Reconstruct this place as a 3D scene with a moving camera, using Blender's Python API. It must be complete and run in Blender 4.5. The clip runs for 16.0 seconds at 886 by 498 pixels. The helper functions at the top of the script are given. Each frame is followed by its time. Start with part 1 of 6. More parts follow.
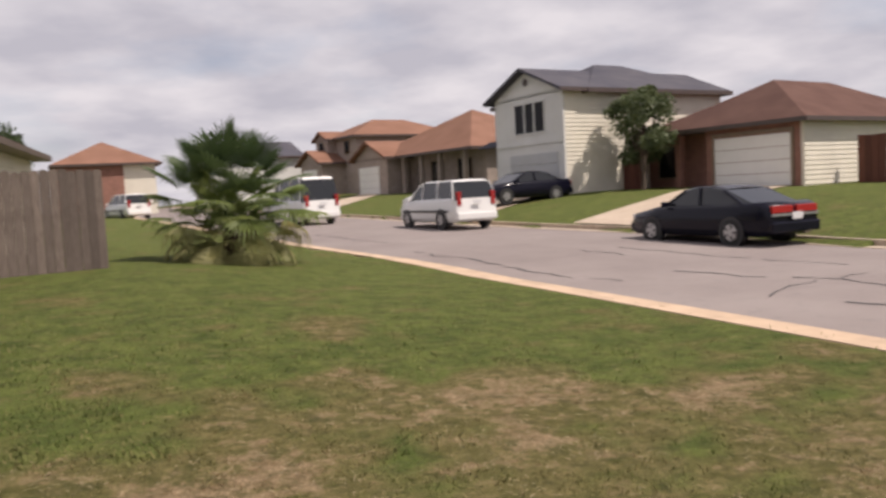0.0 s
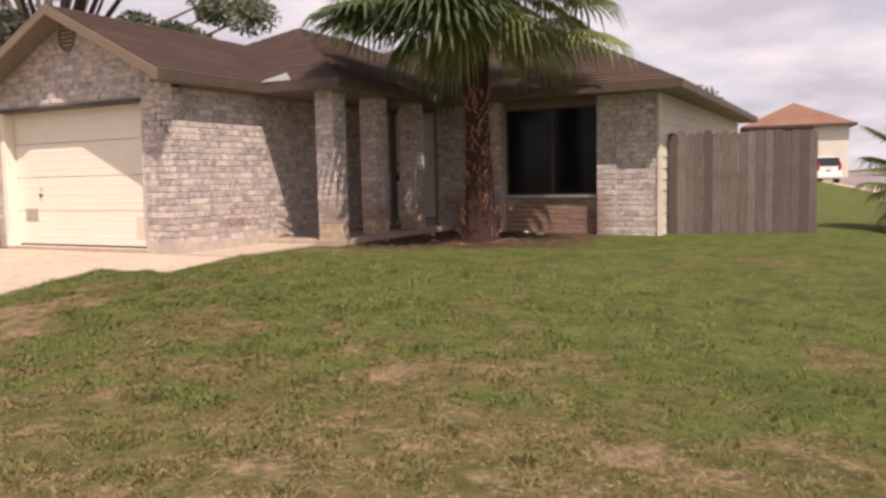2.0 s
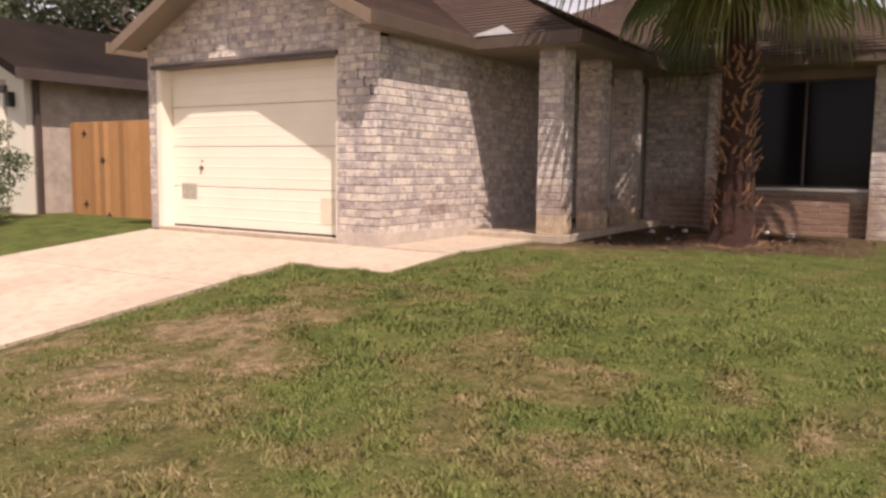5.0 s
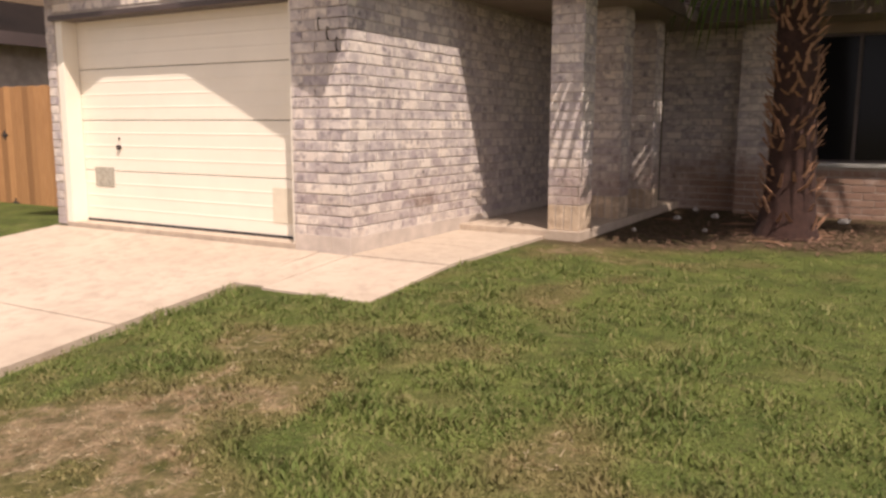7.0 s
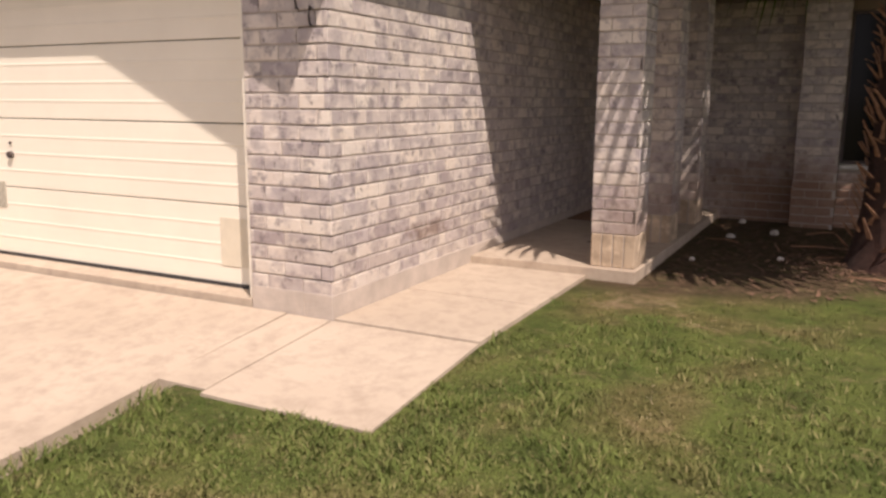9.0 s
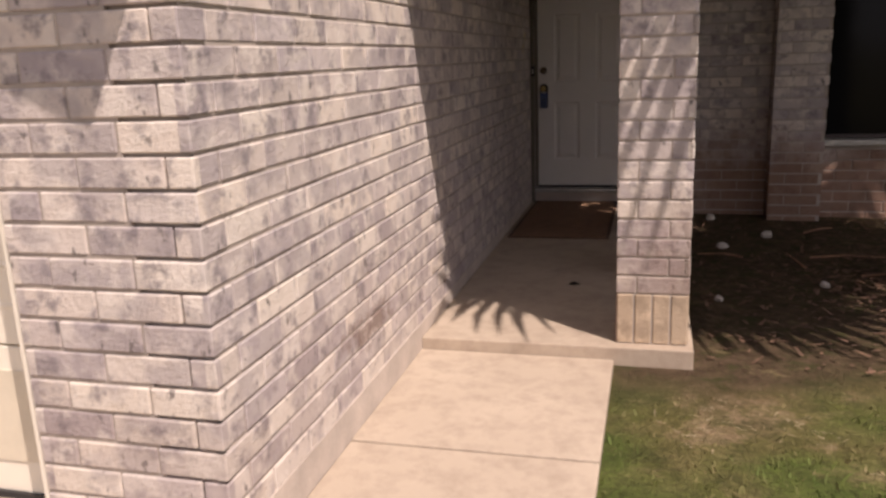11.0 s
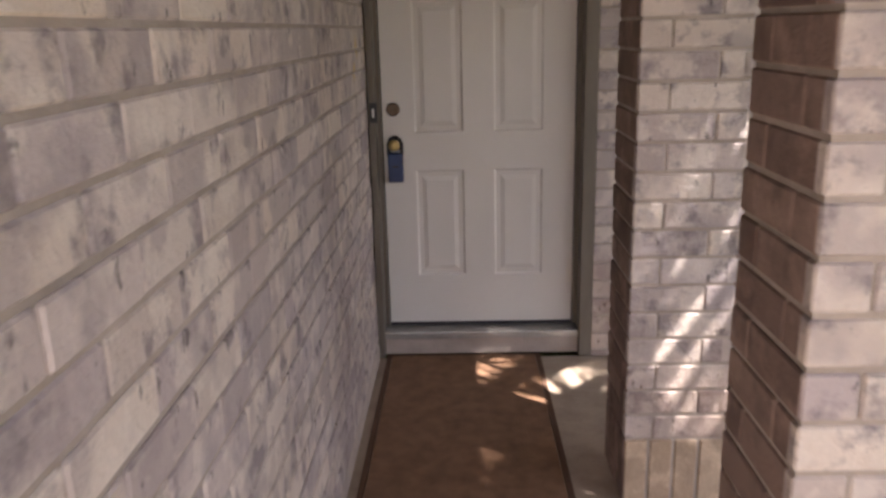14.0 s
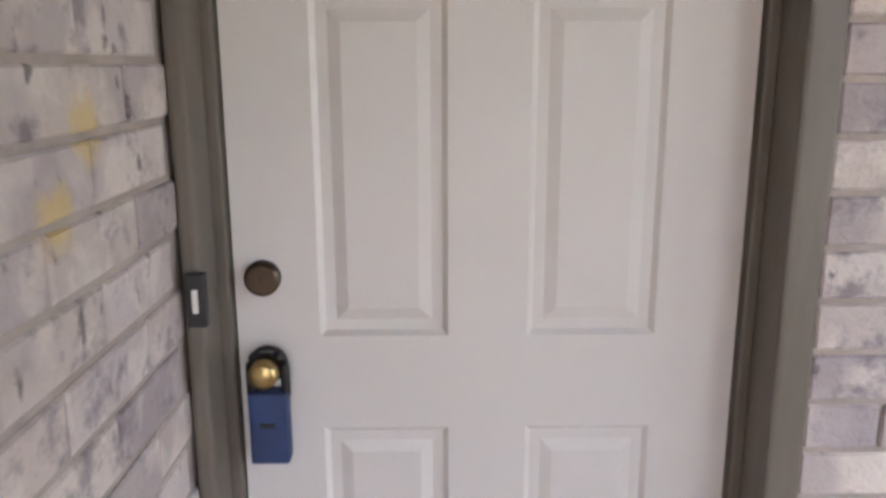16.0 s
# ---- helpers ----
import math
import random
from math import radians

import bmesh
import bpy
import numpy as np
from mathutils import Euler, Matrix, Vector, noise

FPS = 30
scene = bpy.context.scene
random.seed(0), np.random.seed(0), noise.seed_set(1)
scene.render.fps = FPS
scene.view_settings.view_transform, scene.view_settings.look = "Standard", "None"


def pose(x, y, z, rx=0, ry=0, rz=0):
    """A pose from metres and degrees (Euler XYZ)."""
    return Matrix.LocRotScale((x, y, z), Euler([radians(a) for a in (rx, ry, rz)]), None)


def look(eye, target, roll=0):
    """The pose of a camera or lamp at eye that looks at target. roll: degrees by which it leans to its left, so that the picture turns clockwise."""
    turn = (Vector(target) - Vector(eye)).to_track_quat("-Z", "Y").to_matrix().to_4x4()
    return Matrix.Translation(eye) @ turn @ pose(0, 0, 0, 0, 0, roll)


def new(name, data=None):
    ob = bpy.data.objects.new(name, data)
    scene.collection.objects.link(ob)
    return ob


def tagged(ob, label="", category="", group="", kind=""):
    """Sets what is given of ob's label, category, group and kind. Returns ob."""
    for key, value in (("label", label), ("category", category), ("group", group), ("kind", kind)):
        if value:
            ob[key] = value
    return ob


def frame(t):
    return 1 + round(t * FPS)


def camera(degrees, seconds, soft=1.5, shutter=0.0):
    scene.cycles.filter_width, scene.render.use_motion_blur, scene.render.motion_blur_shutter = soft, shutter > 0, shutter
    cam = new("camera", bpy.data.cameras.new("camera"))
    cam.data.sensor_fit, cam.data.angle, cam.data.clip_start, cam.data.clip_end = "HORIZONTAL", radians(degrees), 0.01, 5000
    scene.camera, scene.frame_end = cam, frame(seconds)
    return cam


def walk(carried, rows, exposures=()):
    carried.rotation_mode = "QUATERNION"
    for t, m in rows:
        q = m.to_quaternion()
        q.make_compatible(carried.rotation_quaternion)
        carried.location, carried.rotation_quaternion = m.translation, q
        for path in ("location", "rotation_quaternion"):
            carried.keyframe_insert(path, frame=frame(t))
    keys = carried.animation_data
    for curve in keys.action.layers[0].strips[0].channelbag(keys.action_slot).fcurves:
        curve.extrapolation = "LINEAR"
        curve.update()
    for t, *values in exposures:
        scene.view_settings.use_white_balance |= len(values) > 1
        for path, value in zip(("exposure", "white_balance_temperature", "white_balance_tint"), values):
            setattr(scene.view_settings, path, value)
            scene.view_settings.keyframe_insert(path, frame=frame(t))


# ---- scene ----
cam = camera(58.4, 16.0, soft=2.8, shutter=0.18)
PATH = [
    (0, (8.826, -8.218, 0.926), (9.457, -6.326, 0.782), -3.1),
    (0.5, (8.952, -8.173, 1.01), (9.116, -6.184, 0.879), -2.1),
    (1, (9.005, -7.755, 1.063), (8.672, -5.789, 0.915), -2.4),
    (1.5, (8.768, -7.767, 1.03), (8.057, -5.905, 0.869), -1.6),
    (2, (8.267, -7.923, 0.935), (7.34, -6.159, 0.76), -1.2),
    (2.5, (7.648, -7.906, 0.803), (6.598, -6.213, 0.627), -0.9),
    (3, (7.086, -7.804, 0.766), (5.972, -6.152, 0.589), -0.5),
    (3.5, (6.681, -7.527, 0.771), (5.541, -5.893, 0.597), -0.1),
    (4, (6.195, -7.411, 0.798), (5.076, -5.762, 0.624), 0.3),
    (6.5, (4.26, -5.637, 1.013), (3.234, -3.944, 0.727), 0.2),
    (7, (3.942, -5.263, 1.046), (2.95, -3.553, 0.74), 0.2),
    (7.5, (3.638, -4.862, 1.084), (2.663, -3.145, 0.763), 0.3),
    (8, (3.355, -4.473, 1.13), (2.393, -2.751, 0.801), 0.2),
    (10.5, (1.41, -2.294, 1.373), (0.772, -0.45, 0.933), -0.7),
    (11, (1.099, -1.735, 1.399), (0.594, 0.143, 0.934), -2.2),
    (11.5, (0.911, -1.171, 1.482), (0.486, 0.715, 0.973), -3.8),
    (12, (0.747, -0.676, 1.55), (0.443, 1.229, 1.02), -3.2),
    (12.5, (0.67, -0.04, 1.605), (0.451, 1.871, 1.056), -2.1),
    (13, (0.528, 0.608, 1.625), (0.451, 2.531, 1.08), -1.6),
    (13.5, (0.464, 1.119, 1.656), (0.412, 3.04, 1.104), -2.0),
    (14, (0.429, 2.004, 1.624), (0.377, 3.93, 1.089), -1.4),
    (14.5, (0.369, 2.536, 1.686), (0.333, 4.457, 1.13), -1.0),
    (15, (0.375, 3.256, 1.667), (0.372, 5.183, 1.132), 0.1),
    (15.5, (0.449, 3.854, 1.785), (0.418, 5.743, 1.13), 1.0),
    (16, (0.414, 4.405, 1.633), (0.435, 6.353, 1.179), -0.2),
]
walk(cam, [(t, look(eye, target, roll)) for t, eye, target, roll in PATH],
     [(0, 0.0, 6600, 18), (3.0, 0.3, 6900, 27), (8.0, 0.25, 6800, 22), (10.5, 0.1, 6650, 23), (11.5, 0.2, 6650, 25), (12.0, 0.6, 6600, 23), (12.5, 0.85, 6600, 24), (13.0, 1.02, 6400, 21),
      (13.6, 1.35, 6400, 21), (14.0, 2.25, 6300, 21), (14.6, 3.0, 5500, 16), (15.2, 3.3, 5400, 16), (16.0, 3.4, 5600, 17)])

# ---- world, sun, exposure ----
SUN = Vector((1.12, -0.90, 2.22)).normalized()


def build_world():
    w = bpy.data.worlds.new("world")
    scene.world = w
    w.use_nodes = True
    nt = w.node_tree
    nt.nodes.clear()
    out = nt.nodes.new("ShaderNodeOutputWorld")
    bg = nt.nodes.new("ShaderNodeBackground")
    sky = nt.nodes.new("ShaderNodeTexSky")
    sky.sky_type = "NISHITA"
    sky.sun_disc = False
    sky.sun_elevation = math.asin(SUN.z)
    sky.sun_rotation = math.atan2(SUN.x, SUN.y)
    # broken cloud cover over the blue
    tc = nt.nodes.new("ShaderNodeTexCoord")
    sep = nt.nodes.new("ShaderNodeSeparateXYZ")
    nt.links.new(tc.outputs["Generated"], sep.inputs[0])
    den = nt.nodes.new("ShaderNodeMath")
    den.operation = "ADD"
    den.inputs[1].default_value = 0.22
    nt.links.new(sep.outputs[2], den.inputs[0])
    vm = nt.nodes.new("ShaderNodeVectorMath")
    vm.operation = "DIVIDE"
    comb = nt.nodes.new("ShaderNodeCombineXYZ")
    for i in range(3):
        nt.links.new(den.outputs[0], comb.inputs[i])
    nt.links.new(tc.outputs["Generated"], vm.inputs[0])
    nt.links.new(comb.outputs[0], vm.inputs[1])
    n1 = nt.nodes.new("ShaderNodeTexNoise")
    n1.inputs["Scale"].default_value = 1.6
    n1.inputs["Detail"].default_value = 7
    n1.inputs["Roughness"].default_value = 0.5
    nt.links.new(vm.outputs[0], n1.inputs["Vector"])
    ramp = nt.nodes.new("ShaderNodeValToRGB")
    ramp.color_ramp.elements[0].position = 0.30
    ramp.color_ramp.elements[0].color = (0.55, 0.55, 0.55, 1)
    ramp.color_ramp.elements[1].position = 0.50
    ramp.color_ramp.elements[1].color = (1, 1, 1, 1)
    nt.links.new(n1.outputs["Fac"], ramp.inputs[0])
    n2 = nt.nodes.new("ShaderNodeTexNoise")
    n2.inputs["Scale"].default_value = 2.3
    n2.inputs["Detail"].default_value = 6
    nt.links.new(vm.outputs[0], n2.inputs["Vector"])
    cr = nt.nodes.new("ShaderNodeValToRGB")
    cr.color_ramp.elements[0].position = 0.36
    cr.color_ramp.elements[0].color = (CLOUD_DARK[0], CLOUD_DARK[1], CLOUD_DARK[2], 1)
    cr.color_ramp.elements[1].position = 0.66
    cr.color_ramp.elements[1].color = (CLOUD_LIGHT[0], CLOUD_LIGHT[1], CLOUD_LIGHT[2], 1)
    nt.links.new(n2.outputs["Fac"], cr.inputs[0])
    mix = nt.nodes.new("ShaderNodeMix")
    mix.data_type = "RGBA"
    nt.links.new(ramp.outputs[0], mix.inputs["Factor"])
    nt.links.new(sky.outputs[0], mix.inputs["A"])
    nt.links.new(cr.outputs[0], mix.inputs["B"])
    nt.links.new(mix.outputs["Result"], bg.inputs[0])
    bg.inputs[1].default_value = 0.1
    nt.links.new(bg.outputs[0], out.inputs[0])


CLOUD_DARK = (5.1, 5.15, 5.6)
CLOUD_LIGHT = (7.6, 7.5, 7.6)
build_world()
sun_data = bpy.data.lights.new("sun", "SUN")
sun_data.energy = 5.0
sun_data.angle = radians(0.55)
sun_data.color = (1.0, 0.92, 0.80)
sun = new("sun", sun_data)
sun.matrix_world = look(SUN * 50, (0, 0, 0))


# ---- materials ----
class Mat:
    """A small builder for node materials on the Principled shader."""

    def __init__(self, name, rough=0.8, metal=0.0, spec=None):
        self.m = bpy.data.materials.new(name)
        self.m.use_nodes = True
        self.nt = self.m.node_tree
        self.b = self.nt.nodes["Principled BSDF"]
        self.b.inputs["Roughness"].default_value = rough
        self.b.inputs["Metallic"].default_value = metal
        if spec is not None:
            self.b.inputs["Specular IOR Level"].default_value = spec
        self.tc = self.nt.nodes.new("ShaderNodeTexCoord")
        self.geo = self.nt.nodes.new("ShaderNodeNewGeometry")

    def link(self, a, b):
        self.nt.links.new(a, b)

    def noise(self, scale, detail=4, rough=0.55, vec=None, stretch=None):
        n = self.nt.nodes.new("ShaderNodeTexNoise")
        n.inputs["Scale"].default_value = scale
        n.inputs["Detail"].default_value = detail
        n.inputs["Roughness"].default_value = rough
        v = vec or self.geo.outputs["Position"]
        if stretch:
            mp = self.nt.nodes.new("ShaderNodeVectorMath")
            mp.operation = "MULTIPLY"
            mp.inputs[1].default_value = stretch
            self.link(v, mp.inputs[0])
            v = mp.outputs[0]
        self.link(v, n.inputs["Vector"])
        return n.outputs["Fac"]

    def ramp(self, fac, *stops):
        r = self.nt.nodes.new("ShaderNodeValToRGB")
        e = r.color_ramp.elements
        while len(e) < len(stops):
            e.new(0.5)
        for el, (p, c) in zip(e, stops):
            el.position = p
            el.color = (*c, 1) if len(c) == 3 else c
        self.link(fac, r.inputs[0])
        return r.outputs[0]

    def mix(self, fac, a, b, mode="MIX"):
        n = self.nt.nodes.new("ShaderNodeMix")
        n.data_type = "RGBA"
        n.blend_type = mode
        for sock, v in (("Factor", fac), ("A", a), ("B", b)):
            if isinstance(v, tuple):
                n.inputs[sock].default_value = (*v, 1)
            elif isinstance(v, (int, float)):
                n.inputs[sock].default_value = v
            else:
                self.link(v, n.inputs[sock])
        return n.outputs["Result"]

    def math(self, op, a, b):
        n = self.nt.nodes.new("ShaderNodeMath")
        n.operation = op
        for i, v in enumerate((a, b)):
            if isinstance(v, (int, float)):
                n.inputs[i].default_value = v
            else:
                self.link(v, n.inputs[i])
        return n.outputs[0]

    def random(self):
        return self.nt.nodes.new("ShaderNodeObjectInfo").outputs["Random"]

    def island(self):
        return self.geo.outputs["Random Per Island"]

    def attr(self, name):
        n = self.nt.nodes.new("ShaderNodeAttribute")
        n.attribute_name = name
        return n.outputs["Fac"]

    def color(self, c):
        if isinstance(c, tuple):
            self.b.inputs["Base Color"].default_value = (*c, 1)
        else:
            self.link(c, self.b.inputs["Base Color"])
        return self

    def bump(self, fac, dist=0.005, strength=1.0):
        n = self.nt.nodes.new("ShaderNodeBump")
        n.inputs["Distance"].default_value = dist
        n.inputs["Strength"].default_value = strength
        self.link(fac, n.inputs["Height"])
        self.link(n.outputs[0], self.b.inputs["Normal"])
        return self


def simple(name, c, rough=0.7, var=0.15, scale=6.0, bump=0.0, metal=0.0, stretch=None, spec=None):
    """A plain surface with variation at two scales."""
    m = Mat(name, rough, metal, spec)
    f = m.noise(scale, 5, 0.6, stretch=stretch)
    f2 = m.noise(scale * 9, 3, 0.6, stretch=stretch)
    dark = tuple(max(0, v * (1 - var)) for v in c)
    light = tuple(min(1, v * (1 + var)) for v in c)
    col = m.ramp(f, (0.3, dark), (0.7, light))
    col = m.mix(m.math("MULTIPLY", f2, 0.35), col, dark)
    m.color(col)
    if bump:
        m.bump(f2, bump)
    return m.m


def brick_material(name, seed_socket):
    """Whitewashed brick: cream and grey-mauve faces with dark smudges, tan at the foot of the wall."""
    m = Mat(name, 0.88)
    rnd = m.random() if seed_socket == "object" else m.island()
    base = m.ramp(rnd, (0.0, (0.38, 0.325, 0.325)), (0.2, (0.62, 0.545, 0.475)), (0.4, (0.46, 0.40, 0.395)), (0.6, (0.73, 0.635, 0.54)), (0.8, (0.52, 0.46, 0.45)), (1.0, (0.76, 0.675, 0.575)))
    # each brick has a pattern of its own
    at = m.nt.nodes.new("ShaderNodeVectorMath")
    at.operation = "MULTIPLY_ADD"
    at.inputs[1].default_value = (1, 1, 1)
    m.link(m.geo.outputs["Position"], at.inputs[0])
    off = m.nt.nodes.new("ShaderNodeCombineXYZ")
    big = m.math("MULTIPLY", rnd, 37.0)
    for i in range(3):
        m.link(big, off.inputs[i])
    m.link(off.outputs[0], at.inputs[2])
    own = at.outputs[0]
    blot = m.noise(8.5, 4, 0.6, vec=own)
    col = m.mix(m.ramp(blot, (0.50, (0, 0, 0)), (0.58, (0.55, 0.55, 0.55))), base, (0.76, 0.69, 0.61))
    wash = m.noise(4.6, 3, 0.55, vec=own)
    col = m.mix(m.ramp(wash, (0.49, (0, 0, 0)), (0.58, (0.55, 0.55, 0.55))), col, (0.31, 0.27, 0.28))
    dark = m.noise(11.0, 5, 0.65, vec=own)
    col = m.mix(m.ramp(dark, (0.53, (0, 0, 0)), (0.66, (0.8, 0.8, 0.8))), col, (0.19, 0.165, 0.18))
    chip = m.noise(24.0, 4, 0.6, vec=own, stretch=(1, 1, 0.5))
    col = m.mix(m.ramp(chip, (0.64, (0, 0, 0)), (0.70, (0.8, 0.8, 0.8))), col, (0.09, 0.08, 0.08))
    fine = m.noise(120.0, 3, 0.6)
    col = m.mix(m.math("MULTIPLY", fine, 0.25), col, (0.25, 0.22, 0.20))
    # rusty splash stain low on the wall
    sep = m.nt.nodes.new("ShaderNodeSeparateXYZ")
    m.link(m.geo.outputs["Position"], sep.inputs[0])
    low = m.math("SUBTRACT", 0.86, sep.outputs[2])
    low = m.math("ADD", low, m.math("MULTIPLY", m.math("SUBTRACT", m.noise(3.0, 4), 0.5), 0.9))
    east = m.ramp(m.math("MULTIPLY", sep.outputs[0], 0.25), (0.20, (0.15, 0.15, 0.15)), (0.42, (1, 1, 1)))
    corner = m.ramp(m.math("MULTIPLY", sep.outputs[0], 0.2), (0.84, (1, 1, 1)), (0.92, (0.12, 0.12, 0.12)))
    low = m.math("MULTIPLY", m.math("MULTIPLY", m.ramp(low, (0.0, (0, 0, 0)), (0.45, (0.88, 0.88, 0.88))), east), corner)
    col = m.mix(low, col, (0.215, 0.115, 0.07))
    # two yellow smudges near the doorbell
    for spot in YELLOW_SPOTS:
        near = m.nt.nodes.new("ShaderNodeVectorMath")
        near.operation = "DISTANCE"
        near.inputs[1].default_value = spot
        m.link(m.geo.outputs["Position"], near.inputs[0])
        f = m.math("ADD", near.outputs["Value"], m.math("MULTIPLY", m.math("SUBTRACT", m.noise(30.0, 3), 0.5), 0.07))
        col = m.mix(m.ramp(f, (0.022, (0.7, 0.7, 0.7)), (0.05, (0, 0, 0))), col, (0.62, 0.46, 0.16))
    m.color(col)
    # soot-brown scuffs low on the sunny wall
    near = m.nt.nodes.new("ShaderNodeVectorMath")
    near.operation = "MULTIPLY_ADD"
    near.inputs[1].default_value = (1, 1.2, 5.0)
    near.inputs[2].default_value = (0, -1.45, -1.75)
    m.link(m.geo.outputs["Position"], near.inputs[0])
    ln = m.nt.nodes.new("ShaderNodeVectorMath")
    ln.operation = "LENGTH"
    m.link(near.outputs[0], ln.inputs[0])
    f = m.math("ADD", ln.outputs["Value"], m.math("MULTIPLY", m.math("SUBTRACT", m.noise(9.0, 4, 0.7), 0.5), 1.6))
    col = m.mix(m.ramp(f, (0.12, (0.75, 0.75, 0.75)), (0.42, (0, 0, 0))), col, (0.16, 0.10, 0.08))
    m.color(col)
    m.bump(m.math("ADD", m.noise(60.0, 4, 0.7), m.math("MULTIPLY", m.math("ADD", blot, dark), 1.8)), 0.004)
    return m.m


YELLOW_SPOTS = [(0.0, 5.26, 1.47), (0.0, 5.36, 1.56)]
M_BRICK = brick_material("whitewashed_brick", "object")


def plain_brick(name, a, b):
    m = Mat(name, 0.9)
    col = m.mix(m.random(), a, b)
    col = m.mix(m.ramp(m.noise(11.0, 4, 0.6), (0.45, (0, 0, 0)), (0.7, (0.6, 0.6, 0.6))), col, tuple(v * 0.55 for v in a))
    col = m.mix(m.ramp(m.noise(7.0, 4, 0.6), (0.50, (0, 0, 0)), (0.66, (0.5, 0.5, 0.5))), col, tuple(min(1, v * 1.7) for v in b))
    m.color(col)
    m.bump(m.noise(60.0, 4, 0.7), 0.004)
    return m.m


# darker brown brick, laid on the west face of each column
M_BRICKBROWN = plain_brick("dark_brown_brick", (0.17, 0.115, 0.095), (0.28, 0.20, 0.165))
M_BRICKTAN = plain_brick("tan_soldier_brick", (0.40, 0.30, 0.21), (0.50, 0.39, 0.28))
M_BRICKS = brick_material("whitewashed_brick_joined", "island")
M_MORTAR = simple("mortar", (0.40, 0.345, 0.295), 0.95, 0.2, 9, 0.003)
M_FOUNDATION = simple("foundation_concrete", (0.48, 0.41, 0.35), 0.9, 0.2, 5, 0.003)


def concrete_material():
    m = Mat("sunlit_concrete", 0.85)
    a = m.noise(0.9, 5, 0.6)
    b = m.noise(7.0, 5, 0.7)
    c = m.noise(90.0, 3, 0.6)
    col = m.ramp(a, (0.3, (0.40, 0.315, 0.235)), (0.7, (0.53, 0.43, 0.33)))
    col = m.mix(m.ramp(b, (0.45, (0, 0, 0)), (0.72, (0.65, 0.65, 0.65))), col, (0.27, 0.20, 0.145))
    col = m.mix(m.math("MULTIPLY", c, 0.3), col, (0.36, 0.32, 0.27))
    m.color(col)
    m.bump(c, 0.002)
    return m.m


def asphalt_material():
    m = Mat("aged_asphalt", 0.9)
    a = m.noise(0.35, 5, 0.6)
    b = m.noise(3.0, 5, 0.7)
    c = m.noise(60.0, 3, 0.6)
    col = m.ramp(a, (0.3, (0.20, 0.165, 0.155)), (0.7, (0.27, 0.23, 0.215)))
    col = m.mix(m.ramp(b, (0.55, (0, 0, 0)), (0.75, (0.5, 0.5, 0.5))), col, (0.15, 0.14, 0.135))
    col = m.mix(m.math("MULTIPLY", c, 0.3), col, (0.13, 0.12, 0.12))
    m.color(col)
    m.bump(c, 0.004)
    return m.m


def grass_colors(m, rnd, blade):
    """Green turf turning to straw and bare earth where the attribute 'dry' is high."""
    dry = m.attr("dry")
    broad = m.noise(0.8, 5, 0.6)
    mid = m.noise(2.6, 5, 0.7)
    tuft = m.noise(7.5, 4, 0.65)
    green = m.ramp(mid, (0.34, (0.060, 0.098, 0.020)), (0.66, (0.145, 0.180, 0.044)))
    olive = m.ramp(tuft, (0.34, (0.105, 0.096, 0.031)), (0.66, (0.230, 0.185, 0.082)))
    worn = m.math("ADD", m.math("MULTIPLY", dry, 1.25), m.math("MULTIPLY", m.math("SUBTRACT", broad, 0.5), 1.3))
    col = m.mix(m.ramp(worn, (0.22, (0.08, 0.08, 0.08)), (0.62, (0.92, 0.92, 0.92))), green, olive)
    straw = m.ramp(m.noise(9.0, 4), (0.3, (0.20, 0.135, 0.072)), (0.7, (0.40, 0.29, 0.18)))
    thin = m.math("ADD", dry, m.math("ADD", m.math("MULTIPLY", m.math("SUBTRACT", tuft, 0.5), 1.3), m.math("MULTIPLY", m.math("SUBTRACT", mid, 0.5), 1.6)))
    col = m.mix(m.ramp(thin, (0.62, (0, 0, 0)), (1.05, (1, 1, 1))), col, straw)
    soil = m.ramp(m.noise(14.0, 5, 0.7), (0.3, (0.055, 0.032, 0.022)), (0.7, (0.15, 0.10, 0.065)))
    col = m.mix(m.attr("bed"), col, soil)
    if blade:
        col = m.mix(m.ramp(rnd, (0.5, (0, 0, 0)), (1.0, (0.6, 0.6, 0.6))), col, (0.28, 0.225, 0.11))
        col = m.mix(m.ramp(m.noise(3.2, 4, 0.65), (0.5, (0, 0, 0)), (0.7, (0.45, 0.45, 0.45))), col, (0.05, 0.07, 0.02))
    return col


def turf_material():
    m = Mat("turf_ground", 0.95, spec=0.1)
    col = grass_colors(m, None, False)
    f = m.noise(45.0, 4, 0.75)
    col = m.mix(m.ramp(m.noise(6.5, 5, 0.75), (0.50, (0, 0, 0)), (0.66, (0.75, 0.75, 0.75))), col, (0.05, 0.058, 0.018))
    col = m.mix(m.ramp(m.noise(4.0, 5, 0.8, stretch=(1, 1.6, 1)), (0.56, (0, 0, 0)), (0.68, (0.6, 0.6, 0.6))), col, (0.30, 0.235, 0.12))
    col = m.mix(m.ramp(f, (0.35, (0.6, 0.6, 0.6)), (0.62, (0, 0, 0))), col, (0.065, 0.06, 0.026))
    m.color(col)
    m.bump(m.math("ADD", f, m.noise(8.0, 3)), 0.03)
    return m.m


def blade_material():
    m = Mat("grass_blades", 0.75, spec=0.2)
    m.color(grass_colors(m, m.island(), True))
    return m.m


